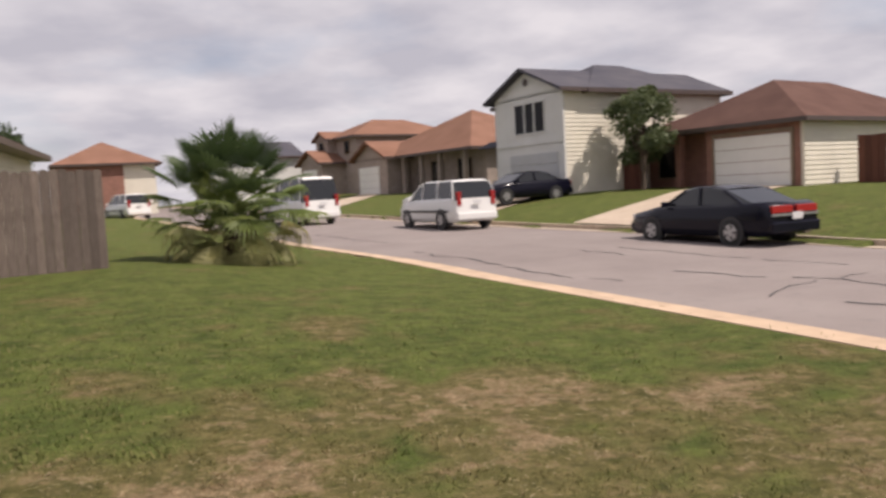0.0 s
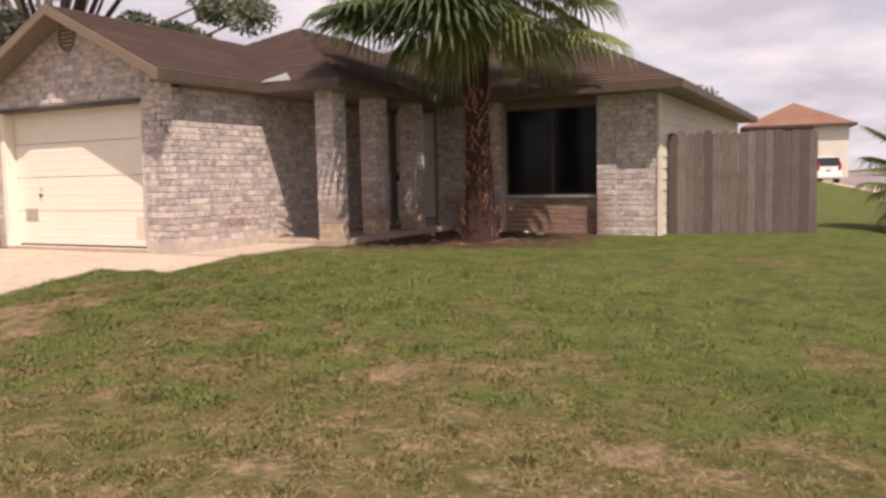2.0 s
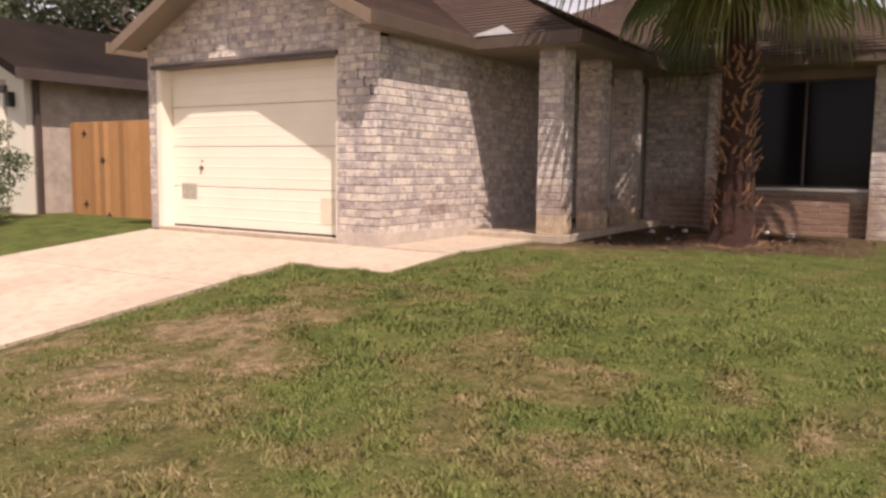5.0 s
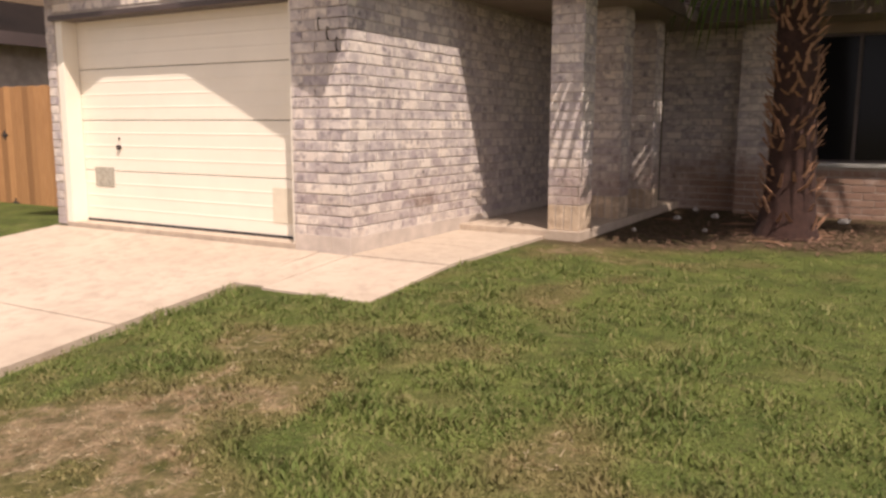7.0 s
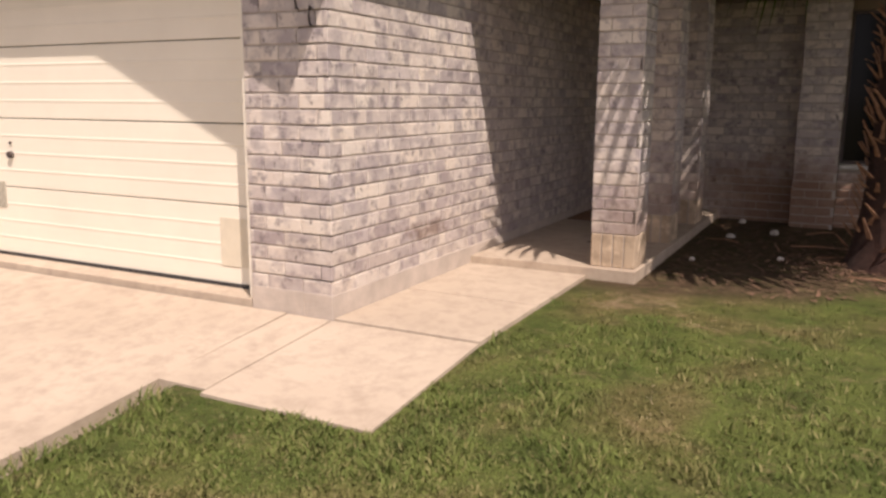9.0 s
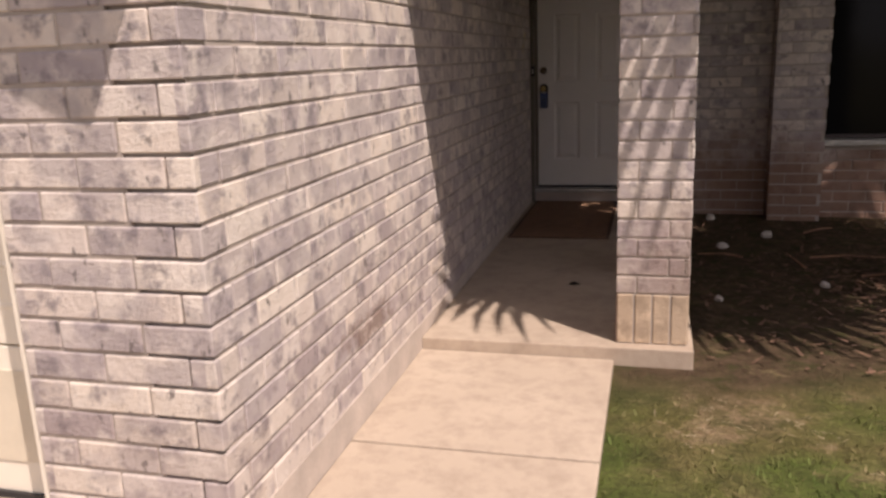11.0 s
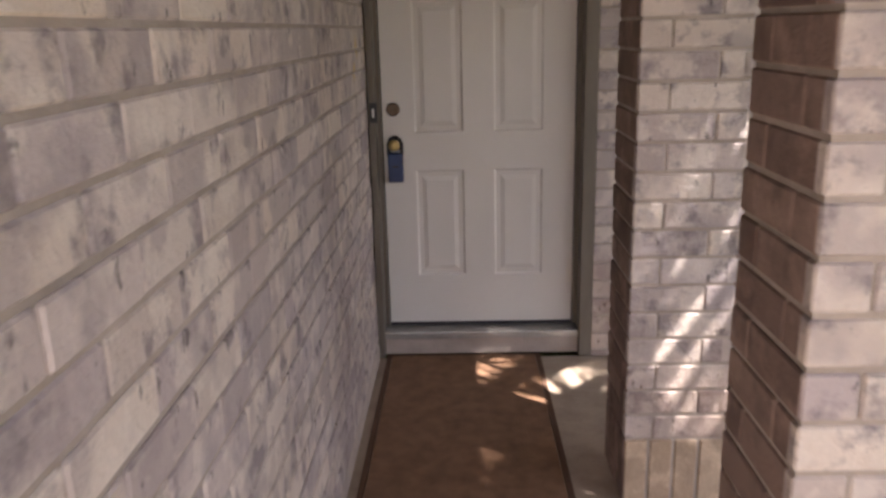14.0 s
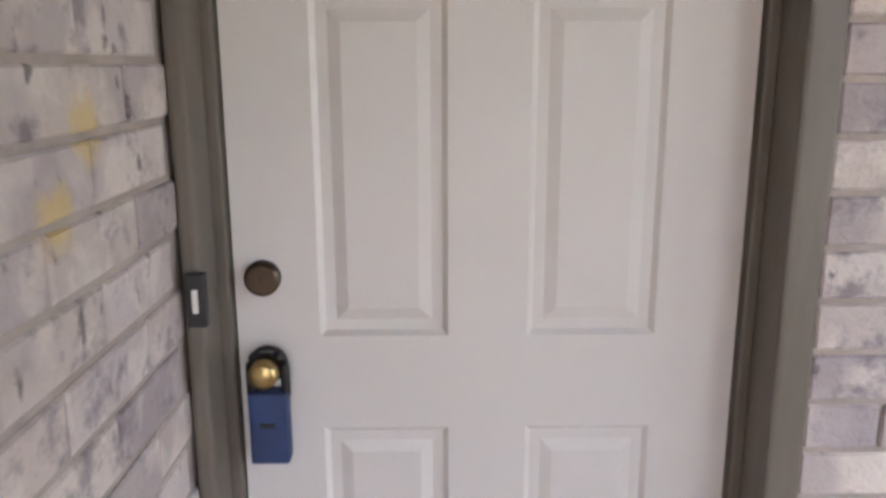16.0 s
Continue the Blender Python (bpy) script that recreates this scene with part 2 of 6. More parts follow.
M_CONCRETE = concrete_material()
M_ASPHALT = asphalt_material()
M_TURF = turf_material()
M_BLADE = blade_material()
M_STRAW = simple("bleached_straw", (0.46, 0.37, 0.23), 0.85, 0.3, 9)
M_GUTTER = simple("dusty_gutter_concrete", (0.50, 0.37, 0.26), 0.9, 0.22, 1.6, 0.003)
M_TAR = simple("tar_crack_filler", (0.05, 0.047, 0.045), 0.6, 0.2, 4)


def shingle_material(name, a, b, scale=1.0):
    m = Mat(name, 0.95, spec=0.12)
    sp = m.noise(55.0, 3, 0.7)
    br = m.noise(0.7, 4, 0.6)
    col = m.ramp(br, (0.3, a), (0.7, b))
    isl = m.island()
    col = m.mix(m.math("MULTIPLY", isl, 0.35), col, tuple(v * 0.62 for v in a))
    col = m.mix(m.math("MULTIPLY", sp, 0.35), col, tuple(v * 0.5 for v in a))
    m.color(col)
    m.bump(sp, 0.004)
    return m.m


M_SHINGLE = shingle_material("brown_shingles", (0.078, 0.052, 0.042), (0.112, 0.077, 0.062))
M_SHINGLE_ORANGE = shingle_material("orange_brown_shingles", (0.215, 0.115, 0.08), (0.29, 0.16, 0.115))
M_SHINGLE_GREY = shingle_material("slate_grey_shingles", (0.075, 0.075, 0.095), (0.12, 0.115, 0.13))
M_SHINGLE_RED = shingle_material("reddish_brown_shingles", (0.10, 0.055, 0.046), (0.155, 0.09, 0.073))
M_TRIM = simple("tan_fascia_paint", (0.20, 0.145, 0.10), 0.6, 0.15, 3)
M_EAVE = simple("weathered_brown_fascia", (0.095, 0.068, 0.05), 0.65, 0.25, 3)
M_MATEDGE = simple("mat_edge_binding", (0.12, 0.065, 0.04), 0.9, 0.2, 20)
M_SOFFIT = simple("soffit_board", (0.21, 0.17, 0.135), 0.75, 0.15, 3)
M_DARKTRIM = simple("dark_brown_trim", (0.07, 0.05, 0.045), 0.5, 0.2, 4)
M_GDOOR = simple("cream_garage_paint", (0.80, 0.74, 0.62), 0.5, 0.04, 2.5)
M_DOOR = simple("off_white_door_paint", (0.72, 0.695, 0.65), 0.42, 0.04, 2.0)
M_CASING = simple("taupe_casing_paint", (0.15, 0.13, 0.10), 0.5, 0.15, 8, stretch=(3, 3, 0.5))
M_BRONZE = simple("aged_bronze", (0.10, 0.075, 0.055), 0.35, 0.3, 30, metal=0.9)
M_BRASS = simple("worn_brass", (0.55, 0.42, 0.18), 0.3, 0.2, 30, metal=1.0)
M_BLUE = simple("navy_blue_plastic", (0.025, 0.05, 0.14), 0.45, 0.2, 12)
M_BLACK = simple("black_plastic", (0.02, 0.02, 0.022), 0.5, 0.2, 12)
M_WHITEP = simple("white_plastic", (0.75, 0.74, 0.70), 0.5, 0.08, 12)
M_MAT = simple("brown_coir", (0.25, 0.14, 0.08), 0.98, 0.25, 14, 0.006)
M_ALU = simple("aluminium_sill", (0.42, 0.41, 0.38), 0.4, 0.15, 14, metal=0.6)
M_SIDING = simple("cream_siding", (0.66, 0.60, 0.48), 0.6, 0.07, 2)
# near-black: tree shade over the neighbour's roof is put into the shingle colour
M_SHINGLE_TREE_SHADE = shingle_material("tree_shaded_dark_shingles", (0.010, 0.007, 0.006), (0.026, 0.018, 0.014))
M_STONE = simple("pale_limestone", (0.55, 0.50, 0.44), 0.85, 0.2, 14, 0.004)
M_LITTER = simple("dead_leaf_litter", (0.16, 0.09, 0.055), 0.9, 0.5, 9)
M_HOOK = simple("rusty_black_iron", (0.03, 0.022, 0.02), 0.6, 0.3, 20, metal=0.5)
M_SIDING2 = simple("pale_grey_siding", (0.60, 0.60, 0.585), 0.7, 0.07, 1.0)
M_CREAMWALL = simple("warm_cream_siding", (0.66, 0.62, 0.53), 0.7, 0.07, 1.0)
M_BRICK_FAR = simple("far_tan_brick", (0.33, 0.27, 0.24), 0.9, 0.2, 2.5)
M_BRICK_RED = simple("far_red_brick", (0.26, 0.13, 0.10), 0.9, 0.2, 2.5)
M_GREYGD = simple("grey_garage_paint", (0.42, 0.43, 0.44), 0.5, 0.05, 2)
M_WHITEGD = simple("white_garage_paint", (0.72, 0.71, 0.68), 0.5, 0.05, 2)


def plank_material(name, a, b, scale=2.0):
    m = Mat(name, 0.85)
    rnd = m.random()
    g = m.noise(14.0, 5, 0.7, stretch=(4, 4, 0.35))
    s = m.noise(1.5, 4, 0.6)
    col = m.ramp(g, (0.3, a), (0.7, b))
    col = m.mix(m.math("MULTIPLY", rnd, 0.75), col, tuple(v * 0.5 for v in a))
    col = m.mix(m.ramp(s, (0.5, (0, 0, 0)), (0.8, (0.5, 0.5, 0.5))), col, tuple(v * 0.7 for v in a))
    m.color(col)
    m.bump(g, 0.004)
    return m.m


M_FENCE = plank_material("weathered_grey_cedar", (0.085, 0.063, 0.052), (0.215, 0.172, 0.147))
M_GATE = plank_material("new_orange_pine", (0.42, 0.20, 0.075), (0.58, 0.31, 0.13))
M_REDFENCE = plank_material("red_stained_fence", (0.13, 0.045, 0.03), (0.20, 0.075, 0.05))


def glass_material(name, tint=(0.02, 0.022, 0.025), rough=0.06):
    m = Mat(name, rough)
    m.color(tint)
    m.b.inputs["Specular IOR Level"].default_value = 0.6
    return m.m


M_GLASS = glass_material("dark_screened_glass", (0.008, 0.008, 0.009), 0.12)
M_GLASS.node_tree.nodes["Principled BSDF"].inputs["Specular IOR Level"].default_value = 0.14
M_CARGLASS = glass_material("tinted_car_glass", (0.015, 0.017, 0.02), 0.05)


def leaf_material(name, a, b, trans=0.25):
    m = Mat(name, 0.5, spec=0.35)
    r = m.island()
    col = m.ramp(r, (0.0, a), (1.0, b))
    col = m.mix(m.math("MULTIPLY", m.noise(18.0, 3), 0.4), col, tuple(v * 0.6 for v in a))
    m.color(col)
    nt = m.nt
    tr = nt.nodes.new("ShaderNodeBsdfTranslucent")
    m.link(col, tr.inputs[0])
    mx = nt.nodes.new("ShaderNodeMixShader")
    mx.inputs[0].default_value = trans
    m.link(m.b.outputs[0], mx.inputs[1])
    m.link(tr.outputs[0], mx.inputs[2])
    m.link(mx.outputs[0], nt.nodes["Material Output"].inputs[0])
    return m.m


M_FROND = leaf_material("palm_fan_green", (0.09, 0.14, 0.03), (0.27, 0.31, 0.10), 0.4)
M_FROND_OLD = leaf_material("palm_fan_yellowed", (0.26, 0.26, 0.10), (0.40, 0.36, 0.16), 0.35)
# the bush's grey-green; on the palm it carries the crown's inner shade
M_FROND_DARK = leaf_material("palm_fan_grey_green_inner_shade", (0.05, 0.085, 0.032), (0.14, 0.19, 0.075), 0.35)
M_LEAF = leaf_material("tree_leaves", (0.035, 0.06, 0.022), (0.10, 0.14, 0.055), 0.25)
M_LEAF_MID = leaf_material("light_tree_leaves", (0.07, 0.10, 0.04), (0.17, 0.20, 0.10), 0.3)
M_LEAF_GREY = leaf_material("grey_green_leaves", (0.10, 0.13, 0.075), (0.22, 0.25, 0.16), 0.2)
# the pale end of the range paints in glints and sky gaps
M_LEAF_FAR = leaf_material("glint_speckled_tree_leaves", (0.05, 0.075, 0.035), (0.26, 0.28, 0.19), 0.3)
M_BARK = simple("rough_bark", (0.12, 0.09, 0.07), 0.95, 0.3, 9, 0.02, stretch=(1, 1, 0.3))
M_PALMTRUNK = simple("palm_trunk_fibre", (0.062, 0.028, 0.02), 0.98, 0.4, 22, 0.02)
M_BOOT = simple("palm_leaf_boots", (0.31, 0.165, 0.095), 0.8, 0.4, 14, 0.004)
M_CARWHITE = Mat("white_car_paint", 0.22)
M_CARWHITE.color((0.70, 0.70, 0.69))
M_CARNAVY = Mat("near_black_navy_car_paint", 0.2, spec=0.25)
M_CARNAVY.color((0.005, 0.005, 0.012))
M_CARWHITE, M_CARNAVY = M_CARWHITE.m, M_CARNAVY.m
M_TYRE = simple("tyre_rubber", (0.025, 0.025, 0.025), 0.9, 0.2, 9)
M_RIM = simple("alloy_rim", (0.45, 0.45, 0.46), 0.3, 0.1, 9, metal=0.8)
M_TAIL = simple("red_lamp_lens", (0.30, 0.015, 0.015), 0.2, 0.1, 9)
M_HEAD = simple("clear_lamp_lens", (0.6, 0.6, 0.6), 0.1, 0.1, 9)
M_PLATE = simple("number_plate", (0.6, 0.6, 0.6), 0.4, 0.05, 9)


# ---- mesh helpers ----
def finish(bm, name, mat, smooth=False):
    me = bpy.data.meshes.new(name)
    bm.normal_update()
    bm.to_mesh(me)
    bm.free()
    for m in mat if isinstance(mat, (list, tuple)) else [mat]:
        me.materials.append(m)
    if smooth:
        me.shade_smooth()
    return me


def part(name, bm, material, parent, label="", smooth=False, kind=""):
    ob = new(name, finish(bm, name, material, smooth))
    ob.parent = parent
    return tagged(ob, label, kind=kind)


def thing(name, label, category, at=(0, 0, 0), rz=0.0, group="", kind=""):
    e = new(name)
    e.empty_display_size = 0.2
    e.matrix_world = pose(*at, 0, 0, rz)
    return tagged(e, label, category, group, kind)


def solid(name, bm, material, label="", category="", kind="", group="", smooth=False):
    return tagged(new(name, finish(bm, name, material, smooth)), label, category, group, kind)


def box(bm, x0, x1, y0, y1, z0, z1, bevel=0.0, mat=0):
    """An axis-aligned block, its edges bevelled if wished."""
    v = [bm.verts.new((x, y, z)) for z in (z0, z1) for x, y in ((x0, y0), (x1, y0), (x1, y1), (x0, y1))]
    fs = [bm.faces.new([v[i] for i in q]) for q in ((3, 2, 1, 0), (4, 5, 6, 7), (0, 1, 5, 4), (1, 2, 6, 5), (2, 3, 7, 6), (3, 0, 4, 7))]
    for f in fs:
        f.material_index = mat
    if bevel:
        bmesh.ops.bevel(bm, geom=list({e for f in fs for e in f.edges}), offset=bevel, segments=2, affect="EDGES", profile=0.6)
    return bm


def blk(*a, **k):
    return box(bmesh.new(), *a, **k)


def prism(bm, poly, lift, mat=0):
    """A polygon (3D points in order) extruded by the vector lift."""
    a = [bm.verts.new(p) for p in poly]
    b = [bm.verts.new(Vector(p) + Vector(lift)) for p in poly]
    n = len(a)
    fs = [bm.faces.new(a[::-1]), bm.faces.new(b)] + [bm.faces.new((a[i], a[(i + 1) % n], b[(i + 1) % n], b[i])) for i in range(n)]
    for f in fs:
        f.material_index = mat
    bmesh.ops.recalc_face_normals(bm, faces=fs)
    return bm


def tube(bm, pts, radii, seg=8, cap=True, mat=0):
    """A round, tapered tube through the points."""
    rings = []
    for i, p in enumerate(pts):
        p = Vector(p)
        d = (Vector(pts[min(i + 1, len(pts) - 1)]) - Vector(pts[max(i - 1, 0)])).normalized()
        u = d.orthogonal().normalized() if abs(d.z) < 0.9 else Vector((1, 0, 0)).cross(d).normalized()
        w = d.cross(u)
        r = radii[i] if isinstance(radii, (list, tuple)) else radii
        rings.append([bm.verts.new(p + (u * math.cos(a) + w * math.sin(a)) * r) for a in (2 * math.pi * k / seg for k in range(seg))])
    for a, b in zip(rings, rings[1:]):
        for k in range(seg):
            f = bm.faces.new((a[k], a[(k + 1) % seg], b[(k + 1) % seg], b[k]))
            f.material_index = mat
    if cap:
        bm.faces.new(rings[0][::-1]).material_index = mat
        bm.faces.new(rings[-1]).material_index = mat
    return bm


def mesh_from(name, verts, faces, mat):
    me = bpy.data.meshes.new(name)
    me.from_pydata(verts, [], faces)
    me.materials.append(mat)
    return me


# ---- the lie of the land ----
NEAR_CURB = [(17.0, -60), (15.6, -25), (14.9, -8), (14.5, -2), (14.0, 4), (13.5, 9), (12.4, 14), (10.9, 22), (8.4, 37), (4.4, 60), (-2.5, 95)]
FAR_CURB = [(26.0, -60), (24.4, -25), (23.7, -8), (23.1, 4), (22.3, 11), (20.7, 17.5), (19.4, 24), (17.2, 36), (12.5, 60), (5.5, 98)]


def along(curb, y):
    if y <= curb[0][1]:
        return curb[0][0]
    for (x0, y0), (x1, y1) in zip(curb, curb[1:]):
        if y <= y1:
            return x0 + (x1 - x0) * (y - y0) / (y1 - y0)
    return curb[-1][0]


ROAD_Z = -0.75


def climb(y):
    """How far the street has risen above ROAD_Z at y."""
    return 0.02 * min(75.0, max(0.0, y - 5.0))


def drive(y):
    """Height of the driveway, which falls to the street in front."""
    return -0.015 - 0.085 * min(1.1, max(0.0, -y)) - 0.11 * min(4.5, max(0.0, -y - 1.1))


def land(x, y):
    """Height of the ground."""
    xn, xf = along(NEAR_CURB, y), along(FAR_CURB, y)
    if x <= xn:
        z = -0.04 - (0.03 - 0.004 * min(5, max(0, y))) * max(0, x - 1.3) - 0.072 * min(4.0, max(0, -y))
        if x < 0.9:
            s = min(1.0, (0.9 - x) / 1.4)
            z = z * (1 - s) + (drive(y) - 0.015) * s
        if -3.85 < x < -0.36 or (-0.5 < x < 0.75 and y > -0.9):
            z -= 0.12
        top = ROAD_Z + climb(y) + 0.14
        if x < -8 or y > 10:
            z = max(z, -0.5)
        edge = max(0.0, 1 - (xn - x) / 6.0)
        edge = edge * edge * (3 - 2 * edge)
        z = max(z, top) if y < 10 else max(z, top * min(1.0, (y - 10) / 10) + z * max(0.0, 1 - (y - 10) / 10))
        return z * (1 - edge) + top * edge
    if x < xf:
        return ROAD_Z + climb(y) - 0.15
    d = x - xf
    return ROAD_Z + climb(y) + 0.14 + min(0.72, 0.085 * d)


def dryness(x, y):
    """How dry and bare the turf is, 0 to 1."""
    d = 0.33 + 0.22 * noise.noise(Vector((x * 0.4, y * 0.4, 3.1))) + 0.35 * noise.noise(Vector((x * 1.2, y * 1.2, 7.7))) + 0.55 * noise.noise(Vector((x * 2.9, y * 2.9, 1.7)))
    d += 0.29 * min(1, max(0, (-y - 2.2) / 3.5)) - 0.30 * min(1, max(0, (y + 3.8) / 3.5))
    for cx, cy, r, a in DRY_SPOTS:
        q = ((x - cx) ** 2 + (y - cy) ** 2) / (r * r)
        if q < 4:
            d += a * math.exp(-q)
    return min(1, max(0, d))


def bare(x, y):
    """Bare soil of the bed under the palm, 0 to 1."""
    if not (0.95 < x < 4.9 and 0.9 < y < 6):
        return 0.0
    wob = 0.35 * noise.noise(Vector((x * 1.3, y * 1.3, 1.0))) + 0.15 * noise.noise(Vector((x * 4, y * 4, 2.0)))
    edge = 1.62 + 0.48 * max(0, x - 1.3) + wob
    return min(1.0, max(0.0, (y - edge) / 0.35 + 0.5)) * min(1.0, max(0.0, (4.6 - x) / 0.4 + 0.3))


DRY_SPOTS = [(10.9, -2.95, 0.75, 0.6), (10.1, -0.3, 0.6, 0.4), (8.2, -1.7, 0.45, 0.5), (5.2, 3.0, 0.4, 0.45), (0.8, -3.1, 0.4, 0.5), (0.85, -2.0, 0.22, 0.5), (1.95, -0.3, 0.3, 0.5), (7.6, 2.4, 0.5, 0.3), (9.2, 1.6, 0.6, 0.35), (5.6, -3.6, 0.7, 0.25), (6.8, -4.4, 0.8, 0.3), (12.2, -3.6, 0.5, 0.4), (10.0, -2.2, 0.35, 0.4), (11.9, -1.4, 0.4, 0.45), (9.3, -0.8, 0.3, 0.35), (1.05, -2.85, 0.26, 0.6), (0.75, -3.25, 0.2, 0.35), (2.0, -2.9, 0.5, -0.4), (2.6, -3.8, 0.6, -0.25), (1.15, -1.95, 0.18, 0.55), (0.2, -1.75, 0.25, 0.35), (2.8, -1.0, 0.3, 0.35),
             (1.35, 1.45, 0.45, 0.6), (1.9, 1.6, 0.5, 0.4), (4.6, 2.1, 0.4, 0.4), (7.2, 3.3, 0.9, 0.35), (9.0, -4.0, 0.4, 0.35)]


def build_ground():
    xs = sorted({*np.arange(-1.0, 19.0, 0.2).round(3), *np.arange(-16, -1, 1.0), *np.arange(19, 60, 1.0), -4000, -900, -200, -80, -40, -25, 75, 110, 250, 900, 4000})
    ys = sorted({*np.arange(-10, 10, 0.2).round(3), *np.arange(-25, -10, 1.5), *np.arange(10, 80, 1.5), -4000, -900, -200, -80, -45, 95, 130, 250, 900, 4000})
    nx = len(xs)
    verts, dry, bed = [], [], []
    for y in ys:
        for x in xs:
            verts.append((x, y, land(x, y) if abs(x) < 200 and abs(y) < 200 else -1.2))
            dry.append(dryness(x, y))
            bed.append(bare(x, y))
    faces = [(j * nx + i, j * nx + i + 1, (j + 1) * nx + i + 1, (j + 1) * nx + i) for j in range(len(ys) - 1) for i in range(nx - 1)]
    me = mesh_from("ground", verts, faces, M_TURF)
    a = me.attributes.new("dry", "FLOAT", "POINT")
    a.data.foreach_set("value", dry)
    a = me.attributes.new("bed", "FLOAT", "POINT")
    a.data.foreach_set("value", bed)
    me.shade_smooth()
    tagged(new("ground", me), "patchy green and straw lawn turf, sloping to the street", "lawn", kind="structure")


def strip(name, left, right, z0, z1, mat, label, category, bulge=0.0):
    """A slab between two lines of (x, y) points, top at z1, skirts down to z0."""
    verts, faces = [], []
    for (a, b) in zip(left, right):
        m = ((a[0] + b[0]) / 2, (a[1] + b[1]) / 2)
        u = climb(a[1])
        verts += [(a[0], a[1], z0 + u), (a[0], a[1], z1 + u), (m[0], m[1], z1 + bulge + u), (b[0], b[1], z1 + u), (b[0], b[1], z0 + u)]
    for i in range(len(left) - 1):
        for k in range(4):
            faces.append((i * 5 + k, i * 5 + k + 1, i * 5 + 5 + k + 1, i * 5 + 5 + k))
    me = mesh_from(name, verts, [f[::-1] for f in faces], mat)
    return tagged(new(name, me), label, category, kind="structure")


def resample(curb, y0, y1, step, off=0.0):
    out = []
    y = y0
    while y <= y1 + 1e-6:
        out.append((along(curb, y) + off, y))
        y += step
    return out


CRACKS = [((14.6, 11.5), (15.4, 5.2), 0.05), ((15.4, 5.2), (15.9, 3.4), 0.03), ((17.0, 4.2), (18.6, -1.5), 0.05), ((19.0, 8.5), (19.4, 2.5), 0.035), ((16.8, -0.4), (17.4, -1.4), 0.07),
          ((16.2, 12.8), (17.3, 12.2), 0.03), ((13.8, 21.0), (14.5, 15.0), 0.05), ((16.3, 0.6), (19.0, 1.4), 0.025), ((17.7, 8.4), (18.0, 6.9), 0.04)]


def tar_cracks():
    """Wandering cracks sealed with tar, lying on the road."""
    rng = random.Random(17)
    V, F = [], []
    for (x0, y0), (x1, y1), w in CRACKS:
        n = max(4, int(math.hypot(x1 - x0, y1 - y0) / 0.35))
        dx, dy = x1 - x0, y1 - y0
        L = math.hypot(dx, dy)
        px_, py_ = -dy / L, dx / L
        off = 0.0
        last = None
        for i in range(n + 1):
            off = off * 0.8 + rng.uniform(-0.16, 0.16)
            cx, cy = x0 + dx * i / n + px_ * off, y0 + dy * i / n + py_ * off
            ww = w * rng.uniform(0.25, 1.0)
            za = road_top(cx, cy) + 0.006
            k = len(V)
            V += [(cx - px_ * ww, cy - py_ * ww, za), (cx + px_ * ww, cy + py_ * ww, za)]
            if last is not None and rng.random() > 0.12:
                F.append((last, last + 1, k + 1, k))
            last = k
    me = mesh_from("road_cracks", V, F, M_TAR)
    tagged(new("road_cracks", me), "dark wandering tar-sealed cracks on the asphalt", "road cracks", kind="stuff")


def road_top(x, y):
    a, b = along(NEAR_CURB, y), along(FAR_CURB, y)
    m = (a + b) / 2
    return climb(y) + (ROAD_Z + 0.05 * (1 - abs(x - m) / (m - a)) if a < x < b else ROAD_Z + 0.02)


def build_road():
    n, f = resample(NEAR_CURB, -60, 95, 2.5), resample(FAR_CURB, -60, 95, 2.5)
    strip("road", n, f, ROAD_Z - 0.3, ROAD_Z, M_ASPHALT, "grey sun-bleached asphalt street with tar-sealed cracks", "road", 0.05)
    gut = resample(NEAR_CURB, -60, 95, 2.5, 0.75)
    strip("pavement", n, gut, ROAD_Z - 0.3, ROAD_Z + 0.02, M_GUTTER, "pale concrete gutter strip beside the street", "gutter")
    strip("pavement", resample(NEAR_CURB, -60, 95, 2.5, -0.20), n, ROAD_Z - 0.3, ROAD_Z + 0.15, M_GUTTER, "low pale concrete kerb at the lawn edge", "kerb")
    gut = resample(FAR_CURB, -60, 95, 2.5, -0.42)
    strip("pavement", gut, f, ROAD_Z - 0.3, ROAD_Z + 0.02, M_CONCRETE, "pale concrete gutter along the far side of the street", "gutter")
    strip("pavement", f, resample(FAR_CURB, -60, 95, 2.5, 0.16), ROAD_Z - 0.3, ROAD_Z + 0.15, M_CONCRETE, "low pale concrete kerb on the far side", "kerb")


build_ground()
build_road()
tar_cracks()


# ---- the brick house ----
WALL_TOP = 2.42
COURSE, BRICK_L, JOINT = 0.0897, 0.262, 0.011


def slab(name, x0, x1, y0, y1, z0, z1, mat, label, category, bevel=0.006):
    return solid(name, blk(x0, x1, y0, y1, z0, z1, bevel=bevel), mat, label, category, kind="structure")


